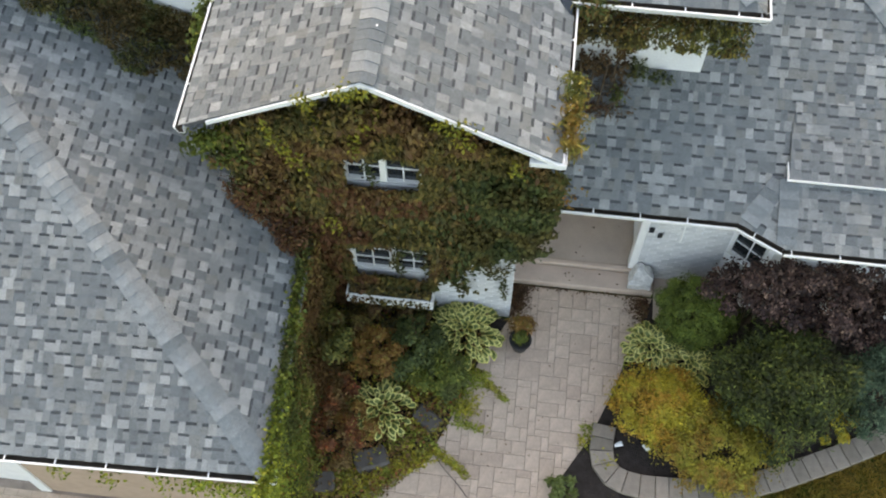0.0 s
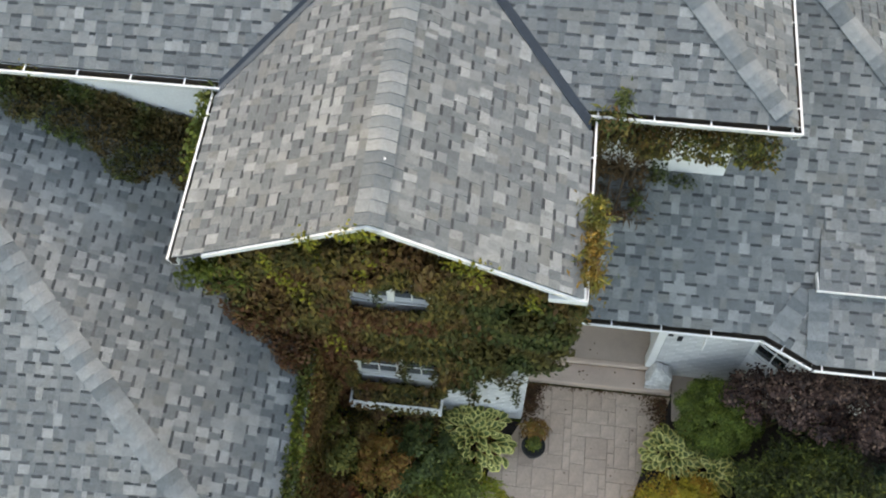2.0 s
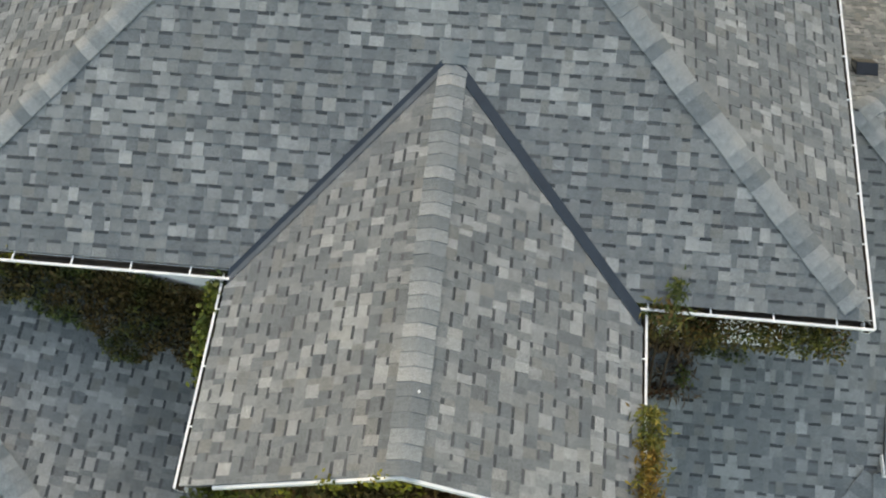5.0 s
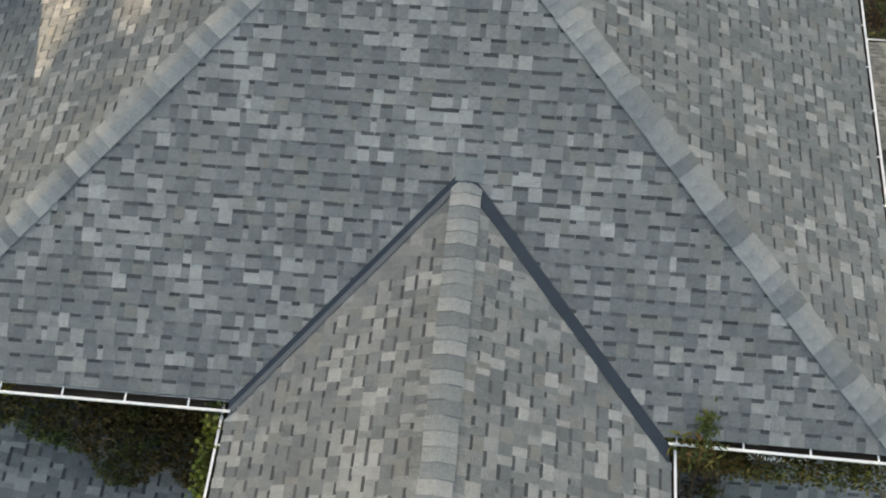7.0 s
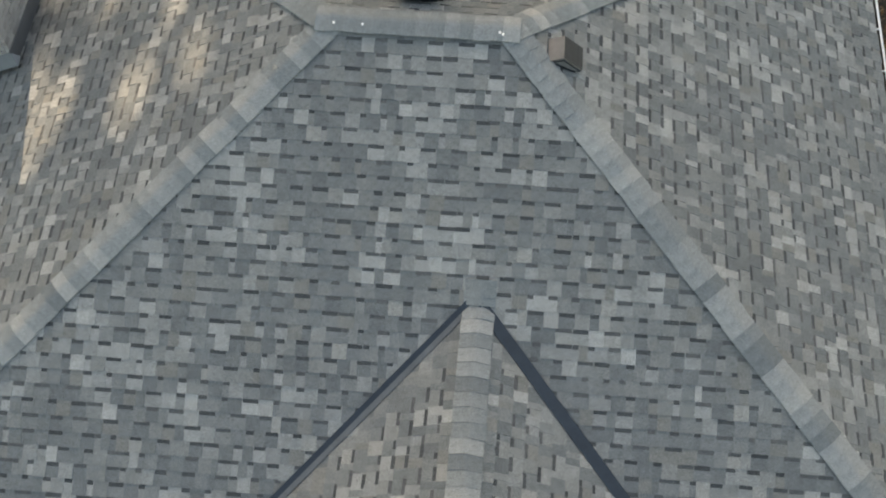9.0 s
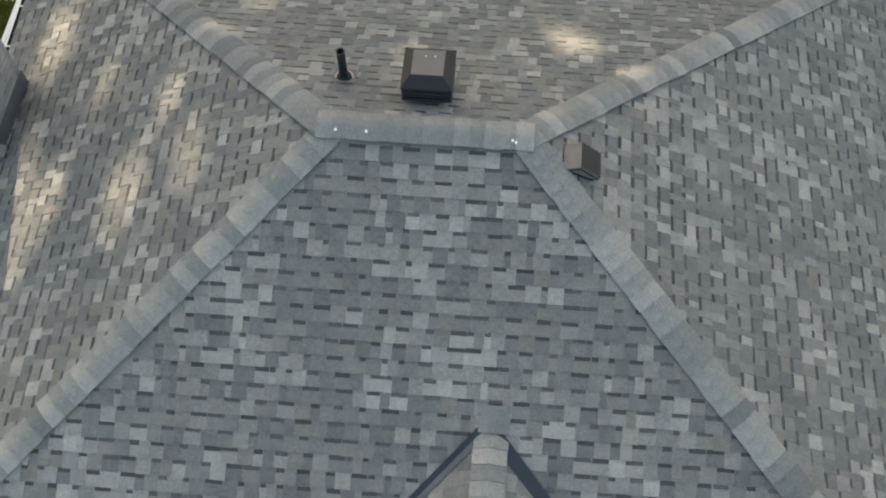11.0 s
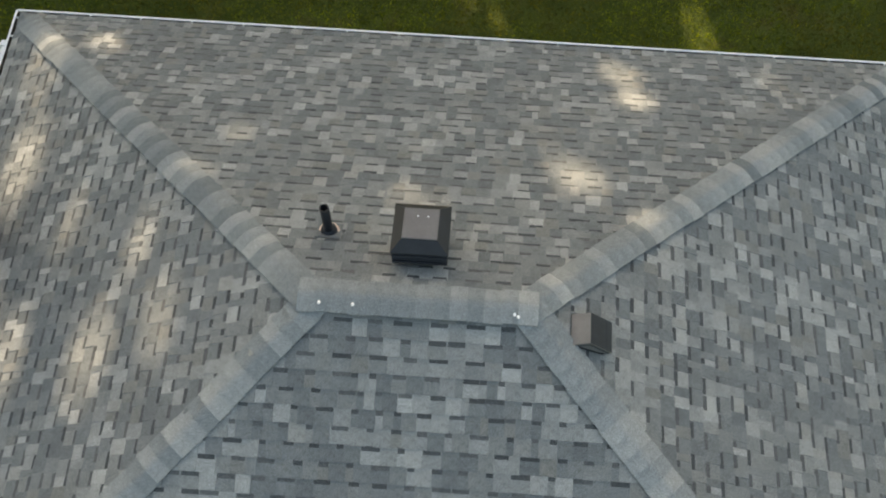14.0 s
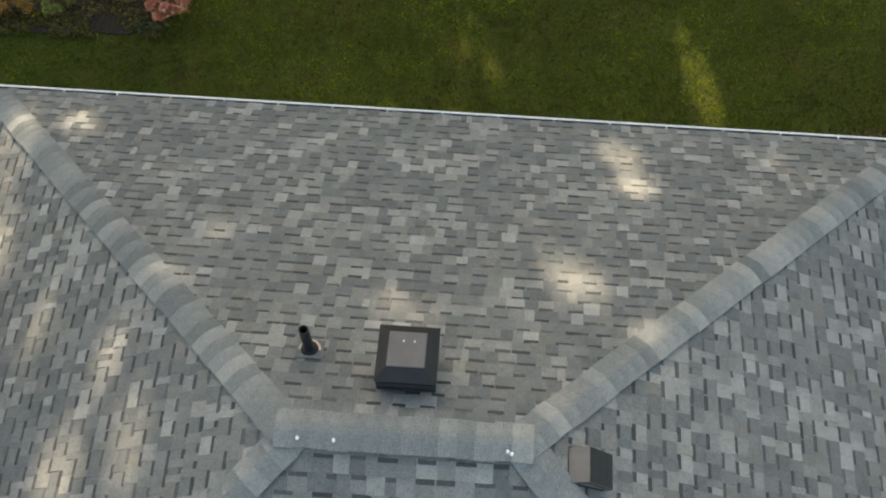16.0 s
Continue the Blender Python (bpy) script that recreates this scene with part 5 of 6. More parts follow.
M_GOLD2 = leaf_mat("olive_spirea_leaves", [(0.0, (0.10, 0.10, 0.018)), (0.5, (0.20, 0.175, 0.026)), (1.0, (0.17, 0.165, 0.03))],
                   [(0.0, (0.15, 0.085, 0.02)), (0.6, (0.19, 0.12, 0.024)), (1.0, (0.10, 0.10, 0.022))], 2.6)


def shrub(name, label, cx, cy, z0, rx, ry, h, n, size, mat, seed, rough=0.3, aspect=0.6, up=0.5, droop=0.1, category="shrub", scale=2.2):
    """A shrub: stems that fork, and a lumpy crown of leaves in several layers with gaps."""
    r = np.random.default_rng(seed)
    rr = random.Random(seed)
    e = thing(name, label, category, at=(cx, cy, z0))
    for k in range(7):
        a = rr.uniform(0, 2 * math.pi)
        q = Vector((math.cos(a) * rx * rr.uniform(0.3, 0.8), math.sin(a) * ry * rr.uniform(0.3, 0.8), h * rr.uniform(0.55, 0.85)))
        mid = q * 0.45 + Vector((rr.uniform(-0.05, 0.05), rr.uniform(-0.05, 0.05), 0.06))
        part("stem", tube(bmesh.new(), [Vector((q.x * 0.08, q.y * 0.08, -0.02)), mid, q], [0.018, 0.012, 0.004], 5), M_STEM, e)
    # the crown is built of overlapping sprays, so that its outline is uneven and lets the dark inside show
    k = max(10, int(n / 160))
    c = unit(r.normal(0, 1, (k, 3)))
    c[:, 2] = np.abs(c[:, 2]) * 1.1 - 0.12
    c = c * (r.uniform(0.45, 1.0, (k, 1)) ** 0.5) * (1 + rough * r.normal(0, 0.35, (k, 1))) * np.array((rx * 0.84, ry * 0.84, h * 0.50)) + np.array((0, 0, h * 0.42))
    big = r.uniform(0.14, 0.30, k) * (rx + ry) * 0.5
    own = r.integers(0, k, n)
    d = unit(r.normal(0, 1, (n, 3)))
    d[:, 2] = np.where(d[:, 2] < -0.3, -d[:, 2], d[:, 2])
    d = unit(d + 0.6 * unit(c[own] - np.array((0, 0, h * 0.3))))
    loose = np.where((r.uniform(0, 1, n) < 0.4) & (rough > 0.1), 1.45, 1.0)
    pos = c[own] + d * (loose * big[own] * r.uniform(0.35, 1.12, n) ** 0.6)[:, None] * np.array((1, 1, 0.85))
    keep = pos[:, 2] > 0.0
    pos, d = pos[keep], d[keep]
    me = leaves("crown", pos, d + np.array((0, 0, up)), size, r, aspect=aspect, droop=droop)
    me.materials.append(mat)
    tagged(part("crown", me, None, e), kind="stuff")
    return e


def hosta(name, label, cx, cy, z0, radius, n, seed):
    """A clump of broad pleated leaves, green with cream margins, each a part of its own."""
    rr = random.Random(seed)
    e = thing(name, label, "hosta", at=(cx, cy, z0))
    kinds = []
    for s in range(3):
        ln, wd = 0.135 + 0.022 * s, 0.088 + 0.012 * s
        verts, faces, idx = [], [], []
        rows = 7
        for i in range(rows):
            t = i / (rows - 1)
            w = wd * 0.5 * math.sin(math.pi * min(t * 0.93 + 0.07, 1.0)) ** 0.75
            zc = 0.30 * ln * math.sin(t * 2.2) - 0.22 * ln * t * t
            for u in (-1.0, -0.60, 0.0, 0.60, 1.0):
                verts.append((u * w, (t - 0.5) * ln, zc + abs(u) * w * 0.30 - (0.06 * w if abs(u) > 0.9 else 0)))
        for i in range(rows - 1):
            for j in range(4):
                a = i * 5 + j
                faces.append((a, a + 1, a + 6, a + 5))
                idx.append(1 if j in (0, 3) or i == rows - 2 else 0)
        kinds.append(mesh_of("leaf", verts, faces, [M_HOSTA, M_HOSTAE], idx, True))
    for k in range(n):
        ring = k / n
        a = k * 2.39996 + rr.uniform(-0.5, 0.5)
        reach = radius * (0.02 + 0.92 * math.sqrt(ring))
        ob = new("leaf", rr.choice(kinds))
        ob.parent = e
        pitch = 34 - 58 * ring + rr.uniform(-10, 10)
        ob.matrix_basis = pose(math.cos(a) * reach, math.sin(a) * reach, radius * (0.80 - 0.52 * ring) + rr.uniform(-0.03, 0.03), 0, 0, math.degrees(a) - 90 + rr.uniform(-26, 26)) @ pose(0, 0, 0, pitch, rr.uniform(-22, 22), 0)
    return e


hosta("hosta", "variegated hosta with cream-edged leaves by the white wall", 1.14, 0.00, 0.34, 0.60, 185, 1)
hosta("hosta", "variegated hosta among the rocks of the bed", 0.06, -1.36, 0.36, 0.50, 84, 2)
hosta("hosta", "variegated hosta beside the paved path", 3.95, 0.06, 0.44, 0.42, 110, 3)
hosta("hosta", "variegated hosta under the clipped boxwood", 4.54, -0.16, 0.44, 0.36, 84, 4)
shrub("boxwood", "rounded clipped green boxwood by the house wall", 4.55, 0.58, 0.34, 0.66, 0.60, 1.12, 26000, 0.036, M_BOX, 11, 0.08)
shrub("spirea", "golden-yellow spirea beside the path", 4.06, -0.88, 0.33, 0.72, 0.60, 0.76, 17000, 0.042, M_GOLD, 12, 0.30)
shrub("spirea", "golden spirea with rusty tips above the stone border", 4.90, -1.40, 0.33, 0.86, 0.68, 0.66, 17000, 0.042, M_GOLD2, 13, 0.32)
shrub("shrub", "tall dark green shrub in the front bed", 5.70, -0.60, 0.33, 1.00, 0.92, 1.55, 19000, 0.070, M_DARKG, 14, 0.6, aspect=0.34, droop=-0.3)
shrub("barberry", "dark purple barberry below the bay window", 5.35, 0.72, 0.33, 0.78, 0.50, 1.95, 9000, 0.06, M_PURP, 15, 0.55)
shrub("barberry", "dark purple barberry against the wing wall", 6.35, 0.62, 0.33, 0.90, 0.56, 2.05, 11000, 0.06, M_PURP, 16, 0.55)
shrub("barberry", "dark purple barberry at the end of the bed", 7.35, 0.55, 0.33, 0.85, 0.56, 2.0, 9500, 0.06, M_PURP, 17, 0.55)
shrub("spruce", "dwarf blue spruce at the edge of the bed", 7.30, -0.30, 0.33, 0.72, 0.80, 1.25, 12000, 0.075, M_BLUE, 18, 0.30, aspect=0.22, droop=0.0)
shrub("perennial", "yellowing perennial between the shrubs", 6.55, -0.85, 0.33, 0.30, 0.34, 0.60, 1500, 0.06, M_GOLD, 19, 0.3, category="perennial")
shrub("perennial", "small grey-green plant beside the path's curve", 2.78, -2.25, 0.33, 0.26, 0.26, 0.36, 900, 0.08, M_HOSTA, 20, 0.3, aspect=0.35, category="perennial")
shrub("perennial", "rusty brown perennial in the front bed", -0.15, -0.55, 0.35, 0.50, 0.44, 0.78, 5200, 0.045, M_RUST, 21, 0.32, category="perennial")
shrub("perennial", "dark green perennial below the window box", -0.62, -0.38, 0.35, 0.50, 0.48, 0.75, 4600, 0.055, M_HEDGE, 22, 0.3, category="perennial")
shrub("perennial", "dark green leafy perennial below the window", 0.48, -0.40, 0.35, 0.50, 0.46, 0.75, 4600, 0.06, M_DARK2, 23, 0.3, category="perennial")
shrub("perennial", "low green perennial behind the rocks", 0.86, -0.62, 0.35, 0.58, 0.52, 0.52, 5200, 0.05, M_IVYL, 24, 0.3, category="perennial")
shrub("barberry", "crimson and brown barberry in the front bed", -0.74, -1.25, 0.35, 0.44, 0.66, 0.30, 4600, 0.045, M_REDLEAF, 25, 0.8)
shrub("barberry", "dark crimson barberry beside the creeper", -0.58, -1.90, 0.35, 0.50, 0.50, 0.26, 3600, 0.045, M_REDLEAF, 26, 0.8)
shrub("perennial", "rust-red perennial by the slate rocks", -0.20, -1.55, 0.35, 0.40, 0.40, 0.40, 2400, 0.045, M_RUST, 27, 0.6, category="perennial")
shrub("perennial", "dark foliage under the lower window", 0.0, 0.12, 0.35, 0.75, 0.25, 0.50, 3200, 0.055, M_IVY, 28, 0.3, category="perennial")
shrub("perennial", "crimson seedling at the foot of the creeper", -0.95, -2.35, 0.35, 0.24, 0.24, 0.40, 900, 0.05, M_REDLEAF, 29, 0.3, category="perennial")

# trailing groundcover over the rocks and onto the path
cr = np.random.default_rng(31)
trail = thing("groundcover", "yellow-green creeping groundcover spilling onto the path", "groundcover")
runs = [(-0.75, -2.5, 0.05, -2.42, 0.13, 2600), (0.05, -2.42, 0.85, -1.88, 0.075, 2200), (0.85, -1.8, 1.42, -2.17, 0.035, 420), (1.1, -1.25, 1.4, -1.1, 0.08, 420), (0.35, -0.85, 0.6, -0.87, 0.10, 500), (1.55, -0.72, 1.88, -0.98, 0.03, 200), (0.3, -1.75, 0.75, -1.6, 0.14, 900), (0.9, -1.1, 1.3, -0.7, 0.14, 900),
        (1.2, -0.55, 1.55, -0.72, 0.08, 380), (1.1, -1.4, 1.6, -1.45, 0.035, 160),
        (-1.1, -2.9, -0.9, -3.4, 0.14, 500), (0.3, -1.0, 0.75, -0.95, 0.15, 700), (3.1, -1.2, 3.05, -1.55, 0.06, 160), (3.3, -1.65, 3.45, -1.75, 0.08, 160), (3.85, 0.5, 3.6, -0.2, 0.06, 200)]
for ax, ay, bx, by, w, n in runs:
    t = cr.uniform(0, 1, n)
    pos = np.stack([ax + (bx - ax) * t + np.clip(cr.normal(0, w, n), -1.5 * w, 1.5 * w), ay + (by - ay) * t + np.clip(cr.normal(0, w, n), -1.5 * w, 1.5 * w), 0.365 + np.abs(cr.normal(0, 0.05, n))], 1)
    me = leaves("trail", pos, np.broadcast_to(np.array((0, 0, 1.0)), (n, 3)), 0.044, cr, aspect=0.6, droop=0.0, spread=1.3)
    me.materials.append(M_COVER)
    tagged(part("trail", me, None, trail), kind="stuff")

# low brown and olive growth that hides the soil of the front bed
n = 15000
lx, ly = cr.uniform(-1.2, 1.5, n), cr.uniform(-2.9, 0.38, n)
keep = (lx < np.interp(ly, (-2.9, -1.9, -0.6, 0.35), (0.0, 0.9, 1.3, 1.7)))
lx, ly = lx[keep], ly[keep]
lp = np.stack([lx, ly, 0.37 + np.abs(cr.normal(0, 0.10, len(lx)))], 1)
under = thing("undergrowth", "brown and olive low growth covering the front bed", "groundcover")
for k, mt in enumerate((M_HEDGE, M_REDLEAF, M_HEDGE, M_COVER)):
    me = leaves("growth", lp[k::4], np.broadcast_to(np.array((0, 0, 1.0)), lp[k::4].shape), 0.05, cr, aspect=0.7, droop=0.0, spread=1.3)
    me.materials.append(mt)
    tagged(part("growth", me, None, under), kind="stuff")

# fallen leaves by the step and along the edges of the path
lp = np.concatenate([np.stack([3.92 - np.abs(cr.normal(0, 0.13, 900)), 0.94 - np.abs(cr.normal(0, 0.20, 900)), np.full(900, 0.368)], 1),
                     np.stack([np.abs(cr.normal(0, 0.12, 1500)) + 1.81, 0.98 - np.abs(cr.normal(0, 0.28, 1500)), np.full(1500, 0.368)], 1),
                     np.stack([cr.uniform(1.85, 3.9, 160), 0.99 - np.abs(cr.normal(0, 0.03, 160)), np.full(160, 0.368)], 1),
                     np.stack([cr.uniform(1.5, 3.6, 60), cr.uniform(-2.2, 0.95, 60), np.full(60, 0.368)], 1),
                     np.stack([cr.uniform(1.9, 3.5, 10), cr.uniform(1.4, 2.2, 10), np.full(10, 0.624)], 1), np.stack([cr.uniform(1.9, 3.5, 12), cr.uniform(1.06, 1.28, 12), np.full(12, 0.474)], 1)])
lp[:, 2] += cr.uniform(0, 0.008, len(lp))
for k, mt in enumerate((M_IVYR, M_DEAD, M_IVYR)):
    me = leaves("leaf_litter", lp[k::3], np.broadcast_to(np.array((0, 0, 1.0)), lp[k::3].shape), 0.036, cr, droop=0.0)
    me.materials.append(mt)
    tagged(new("leaf_litter", me), "fallen reddish-brown leaves on the path by the step", "fallen leaves", kind="stuff")
# dead leaves that have blown into the corner of the wing's eave
n = 420
ly = WY - 0.08 + np.abs(cr.normal(0, 0.16, n))
lp = np.stack([1.98 + np.abs(cr.normal(0, 0.22, n)), ly, WZ + S * np.maximum(ly - WY, 0) + 0.012 + cr.uniform(0, 0.012, n)], 1)
me = leaves("leaf_litter", lp, np.broadcast_to(np.array((0, -0.4, 1.0)), (n, 3)), 0.055, cr, droop=0.0)
me.materials.append(M_RUST)
tagged(new("leaf_litter", me), "brown dead leaves in the corner of the wing's eave", "fallen leaves", kind="stuff")

# thin black cable across the path
cable = new("cable", bpy.data.meshes.new("cable"))
bm = tube(bmesh.new(), [Vector(p) for p in ((0.86, -1.86, 0.37), (1.1, -2.12, 0.371), (1.3, -2.30, 0.371), (1.52, -2.55, 0.371), (1.9, -3.0, 0.371))], 0.005, 5)
bm.to_mesh(cable.data)
bm.free()
cable.data.materials.append(M_BLACK)
tagged(cable, "thin black cable lying across the paved path", "cable")

# potted plant
pot = thing("potted_plant", "dark glazed pot with a yellow-green plant on the path", "potted plant", at=(1.99, -0.06, 0.364))
bm = bmesh.new()
prof = [(0.0, 0.0), (0.115, 0.0), (0.155, 0.22), (0.172, 0.225), (0.172, 0.26), (0.148, 0.26), (0.14, 0.21), (0.0, 0.205)]
rings = [[bm.verts.new((r * math.cos(a), r * math.sin(a), z)) for a in (2 * math.pi * k / 20 for k in range(20))] if r > 0 else [bm.verts.new((0, 0, z))] for r, z in prof]
for a, b in zip(rings, rings[1:]):
    for k in range(20):
        q = [a[k % len(a)], a[(k + 1) % len(a)], b[(k + 1) % len(b)], b[k % len(b)]]
        q = list(dict.fromkeys(q))
        if len(q) > 2:
            bm.faces.new(q)
part("pot", bm, M_TERRA, pot)
d = unit(cr.normal(0, 1, (420, 3)))
me = leaves("plant", np.abs(d) * np.sign(d) * np.array((0.11, 0.11, 0.10)) * cr.uniform(0.5, 1.0, (420, 1)) + np.array((0, 0.03, 0.29)), d + np.array((0, 0, 0.6)), 0.065, cr, aspect=0.35)
me.materials.append(M_IVYL)
tagged(part("plant", me, None, pot), kind="stuff")
d = unit(cr.normal(0, 1, (260, 3)))
me = leaves("plant", d * np.array((0.22, 0.14, 0.14)) * cr.uniform(0.5, 1.0, (260, 1)) + np.array((0.0, 0.22, 0.34)), d + np.array((0, 0, 0.6)), 0.12, cr, aspect=0.2)
me.materials.append(M_RUST)
tagged(part("plant", me, None, pot), kind="stuff")

# garden spotlights
for x, y, rz in ((3.53, -1.47, 20), (3.93, -1.46, -40)):
    sp = thing("garden_spotlight", "small white garden spotlight in the mulch", "garden light", "garden lights", at=(x, y, 0.345))
    bm = bmesh.new()
    tube(bm, [(0, 0, -0.05), (0, 0, 0.10)], 0.008, 6)
    part("stake", bm, M_BLACK, sp)
    bm = bmesh.new()
    tube(bm, [(-0.045, 0, 0.10), (0.02, 0, 0.125), (0.06, 0, 0.14)], [0.022, 0.034, 0.038], 10)
    part("lamp_head", bm, M_NAIL, sp).rotation_euler = (0, 0, radians(rz))

# ---- on the roof ----
def slope_pose(x, y, z, n, along):
    """A pose on a roof plane: z along the plane's normal, y up the slope."""
    n, al = Vector(n).normalized(), Vector(along).normalized()
    m = Matrix((al.cross(n), al, n)).transposed().to_4x4()
    m.translation = (x, y, z)
    return m


rs = (RZ - EZ) / (EX1 - RX1)
bs = (RZ - EZ) / (EY1 - RY)


def box_vent(x, y):
    z = RZ - bs * (y - RY)
    e = thing("box_vent", "black square louvred roof vent with weathered lid", "roof vent", at=(x, y, z))
    bm = bmesh.new()
    box(bm, (-0.17, -0.17, -0.10), (0.17, 0.17, 0.35), 0.004)
    part("base", bm, M_BLACK, e)
    for k in range(4):
        bm = bmesh.new()
        w = 0.245 - 0.004 * (k % 2)
        box(bm, (-w, -w, 0.17 + k * 0.045), (w, w, 0.198 + k * 0.045), 0.006)
        part("louvre", bm, M_BLACK, e)
    bm = bmesh.new()
    lo = [bm.verts.new((sx * 0.25, sy * 0.25, 0.355)) for sx, sy in ((-1, -1), (1, -1), (1, 1), (-1, 1))]
    hi = [bm.verts.new((sx * 0.160, sy * 0.160, 0.44)) for sx, sy in ((-1, -1), (1, -1), (1, 1), (-1, 1))]
    bot = [bm.verts.new(v.co - Vector((0, 0, 0.015))) for v in lo]
    bm.faces.new(hi)
    bm.faces.new(bot[::-1])
    for a, b in ((lo, hi), (bot, lo)):
        for i in range(4):
            bm.faces.new((a[i], a[(i + 1) % 4], b[(i + 1) % 4], b[i]))
    part("hood", bm, M_BLACK, e)
    part("lid", boxes(((-0.154, -0.154, 0.438), (0.154, 0.154, 0.452)), bevel=0.006), M_VENTTOP, e, "weathered grey lid")
    for sx in (-0.03, 0.06):
        bm = bmesh.new()
        bmesh.ops.create_uvsphere(bm, u_segments=8, v_segments=5, radius=0.008, matrix=Matrix.Translation((sx, 0.07, 0.453)))
        part("screw", bm, M_NAIL, e)
    return e


vent = box_vent(-0.80, 7.28)
vent.scale = (0.94, 0.94, 0.98)

px, py = -1.63, 7.44
pz = RZ - bs * (py - RY)
pipe = thing("vent_pipe", "black plumbing vent pipe with a rubber boot", "vent pipe", at=(px, py, pz))
bm = bmesh.new()
N = 20
ring = lambda r, z: [bm.verts.new((r * math.cos(2 * math.pi * k / N), r * math.sin(2 * math.pi * k / N), z)) for k in range(N)]
rr_ = [ring(0.041, -0.05), ring(0.041, 0.40), ring(0.033, 0.40), ring(0.033, 0.10)]
for a, b in zip(rr_, rr_[1:]):
    for k in range(N):
        bm.faces.new((a[k], a[(k + 1) % N], b[(k + 1) % N], b[k]))
bm.faces.new(rr_[-1])
part("pipe", bm, M_BLACK, pipe)
bm = bmesh.new()
tube(bm, [(0, 0, -0.04), (0, 0, 0.045), (0, 0, 0.07)], [0.080, 0.070, 0.050], 20)
part("boot", bm, M_BROWNVENT, pipe)
bm = bmesh.new()
tube(bm, [(0, 0, -0.05), (0, 0, 0.02)], [0.098, 0.092], 20)
part("collar", bm, M_STEP, pipe, "pale weathered collar")
sm = slope_pose(0, 0, 0, (0, bs, 1), (0, -1, bs))
bm = bmesh.new()
box(bm, (-0.11, -0.11, 0.014), (0.11, 0.11, 0.018))
bmesh.ops.transform(bm, matrix=sm, verts=bm.verts)
part("flashing", bm, M_SHINGLE, pipe)


def slant_vent(m, label, top=M_BROWNTOP):
    """A slant-back roof vent: sloped hood, open louvred foot on the downhill side."""
    e = thing("slant_vent", label, "roof vent", "slant-back roof vents")
    e.matrix_basis = m
    sec = [(0.19, 0.015), (0.065, 0.155), (-0.21, 0.085), (-0.21, 0.065), (0.05, 0.135), (0.16, 0.015)]
    bm = bmesh.new()
    a = [bm.verts.new((-0.155, y, z)) for y, z in sec]
    b = [bm.verts.new((0.155, y, z)) for y, z in sec]
    for i in range(len(sec)):
        f = bm.faces.new((a[i], a[(i + 1) % len(sec)], b[(i + 1) % len(sec)], b[i]))
        # downhill face gets a darker colour, so lit and shaded sides are painted
        f.material_index = 1 if i in (1, 2) else 0
    bm.faces.new(a[::-1])
    bm.faces.new(b)
    me = bpy.data.meshes.new("hood")
    bmesh.ops.recalc_face_normals(bm, faces=bm.faces)
    bm.to_mesh(me)
    bm.free()
    me.materials.append(top)
    me.materials.append(M_BROWNVENT)
    part("hood", me, None, e, "bronze hood, shade put into its downhill face")
    for sx in (-0.155, 0.145):
        bm = bmesh.new()
        pts = [(0.16, 0.012), (0.05, 0.132), (-0.20, 0.064), (-0.20, 0.050), (-0.12, 0.012)]
        p = [bm.verts.new((sx, y, z)) for y, z in pts]
        q = [bm.verts.new((sx + 0.01, y, z)) for y, z in pts]
        bm.faces.new(p)
        bm.faces.new(q[::-1])
        for i in range(len(pts)):
            bm.faces.new((p[i], q[i], q[(i + 1) % len(pts)], p[(i + 1) % len(pts)]))
        cheek = part("cheek", bm, M_BROWNVENT, e)
        out = sx - 0.003 if sx < 0 else sx + 0.011
        # pale plate on the cheek: reflected light inside the vent, put in as colour
        bm = bmesh.new()
        p = [bm.verts.new((out, y, z)) for y, z in ((0.11, 0.042), (0.04, 0.108), (-0.175, 0.054), (-0.11, 0.028))]
        q = [bm.verts.new(v.co + Vector((0.002, 0, 0))) for v in p]
        bm.faces.new(p)
        bm.faces.new(q[::-1])
        for i in range(4):
            bm.faces.new((p[i], q[i], q[(i + 1) % 4], p[(i + 1) % 4]))
        part("screen", bm, M_SCREEN, cheek, "pale grey plate for light reflected on the vent's mesh")
    for k in range(4):
        part("louvre", boxes(((-0.145, -0.20 + 0.02 * k, 0.03 + 0.02 * k), (0.145, -0.19 + 0.02 * k, 0.045 + 0.02 * k))), M_BROWNVENT, e)
    part("flange", boxes(((-0.165, -0.16, 0.014), (0.165, 0.19, 0.017))), M_BROWNVENT, e)
    return e


vx = 0.60
slant_vent(slope_pose(vx, 6.57, EZ + rs * (EX1 - vx), (rs, 0, 1), (-1, 0, rs)) @ Matrix.Scale(0.86, 4), "bronze slant-back vent just below the hip cap")
slant_vent(slope_pose(5.21, 5.07, WZ + S * (WE - 5.21), (S, 0, 1), (-1, 0, S)) @ Matrix.Scale(0.84, 4), "dark slant-back vent on the wing roof's side", M_GREYHOOD)
slant_vent(slope_pose(5.05, 6.34, WRZ - S * (6.34 - WR), (0, S, 1), (0, -1, S)) @ Matrix.Scale(0.86, 4), "dark slant-back vent on the wing roof's back", M_BROWNVENT)

# dabs of sealant and nails on the cap shingles
for x, y, z in ((-1.55, 6.57, 7.625), (-1.28, 6.57, 7.625), (0.00, 6.575, 7.625), (0.03, 6.56, 7.62), (0.06, 0.71, 6.50)):
    bm = bmesh.new()
    bmesh.ops.create_uvsphere(bm, u_segments=8, v_segments=5, radius=0.014, matrix=Matrix.Translation((x, y, z + 0.055)) @ Matrix.Diagonal((1, 1.3, 0.5, 1)))
    part("sealant_dab", bm, M_NAIL, main_roof if y > 3 else gable_roof)

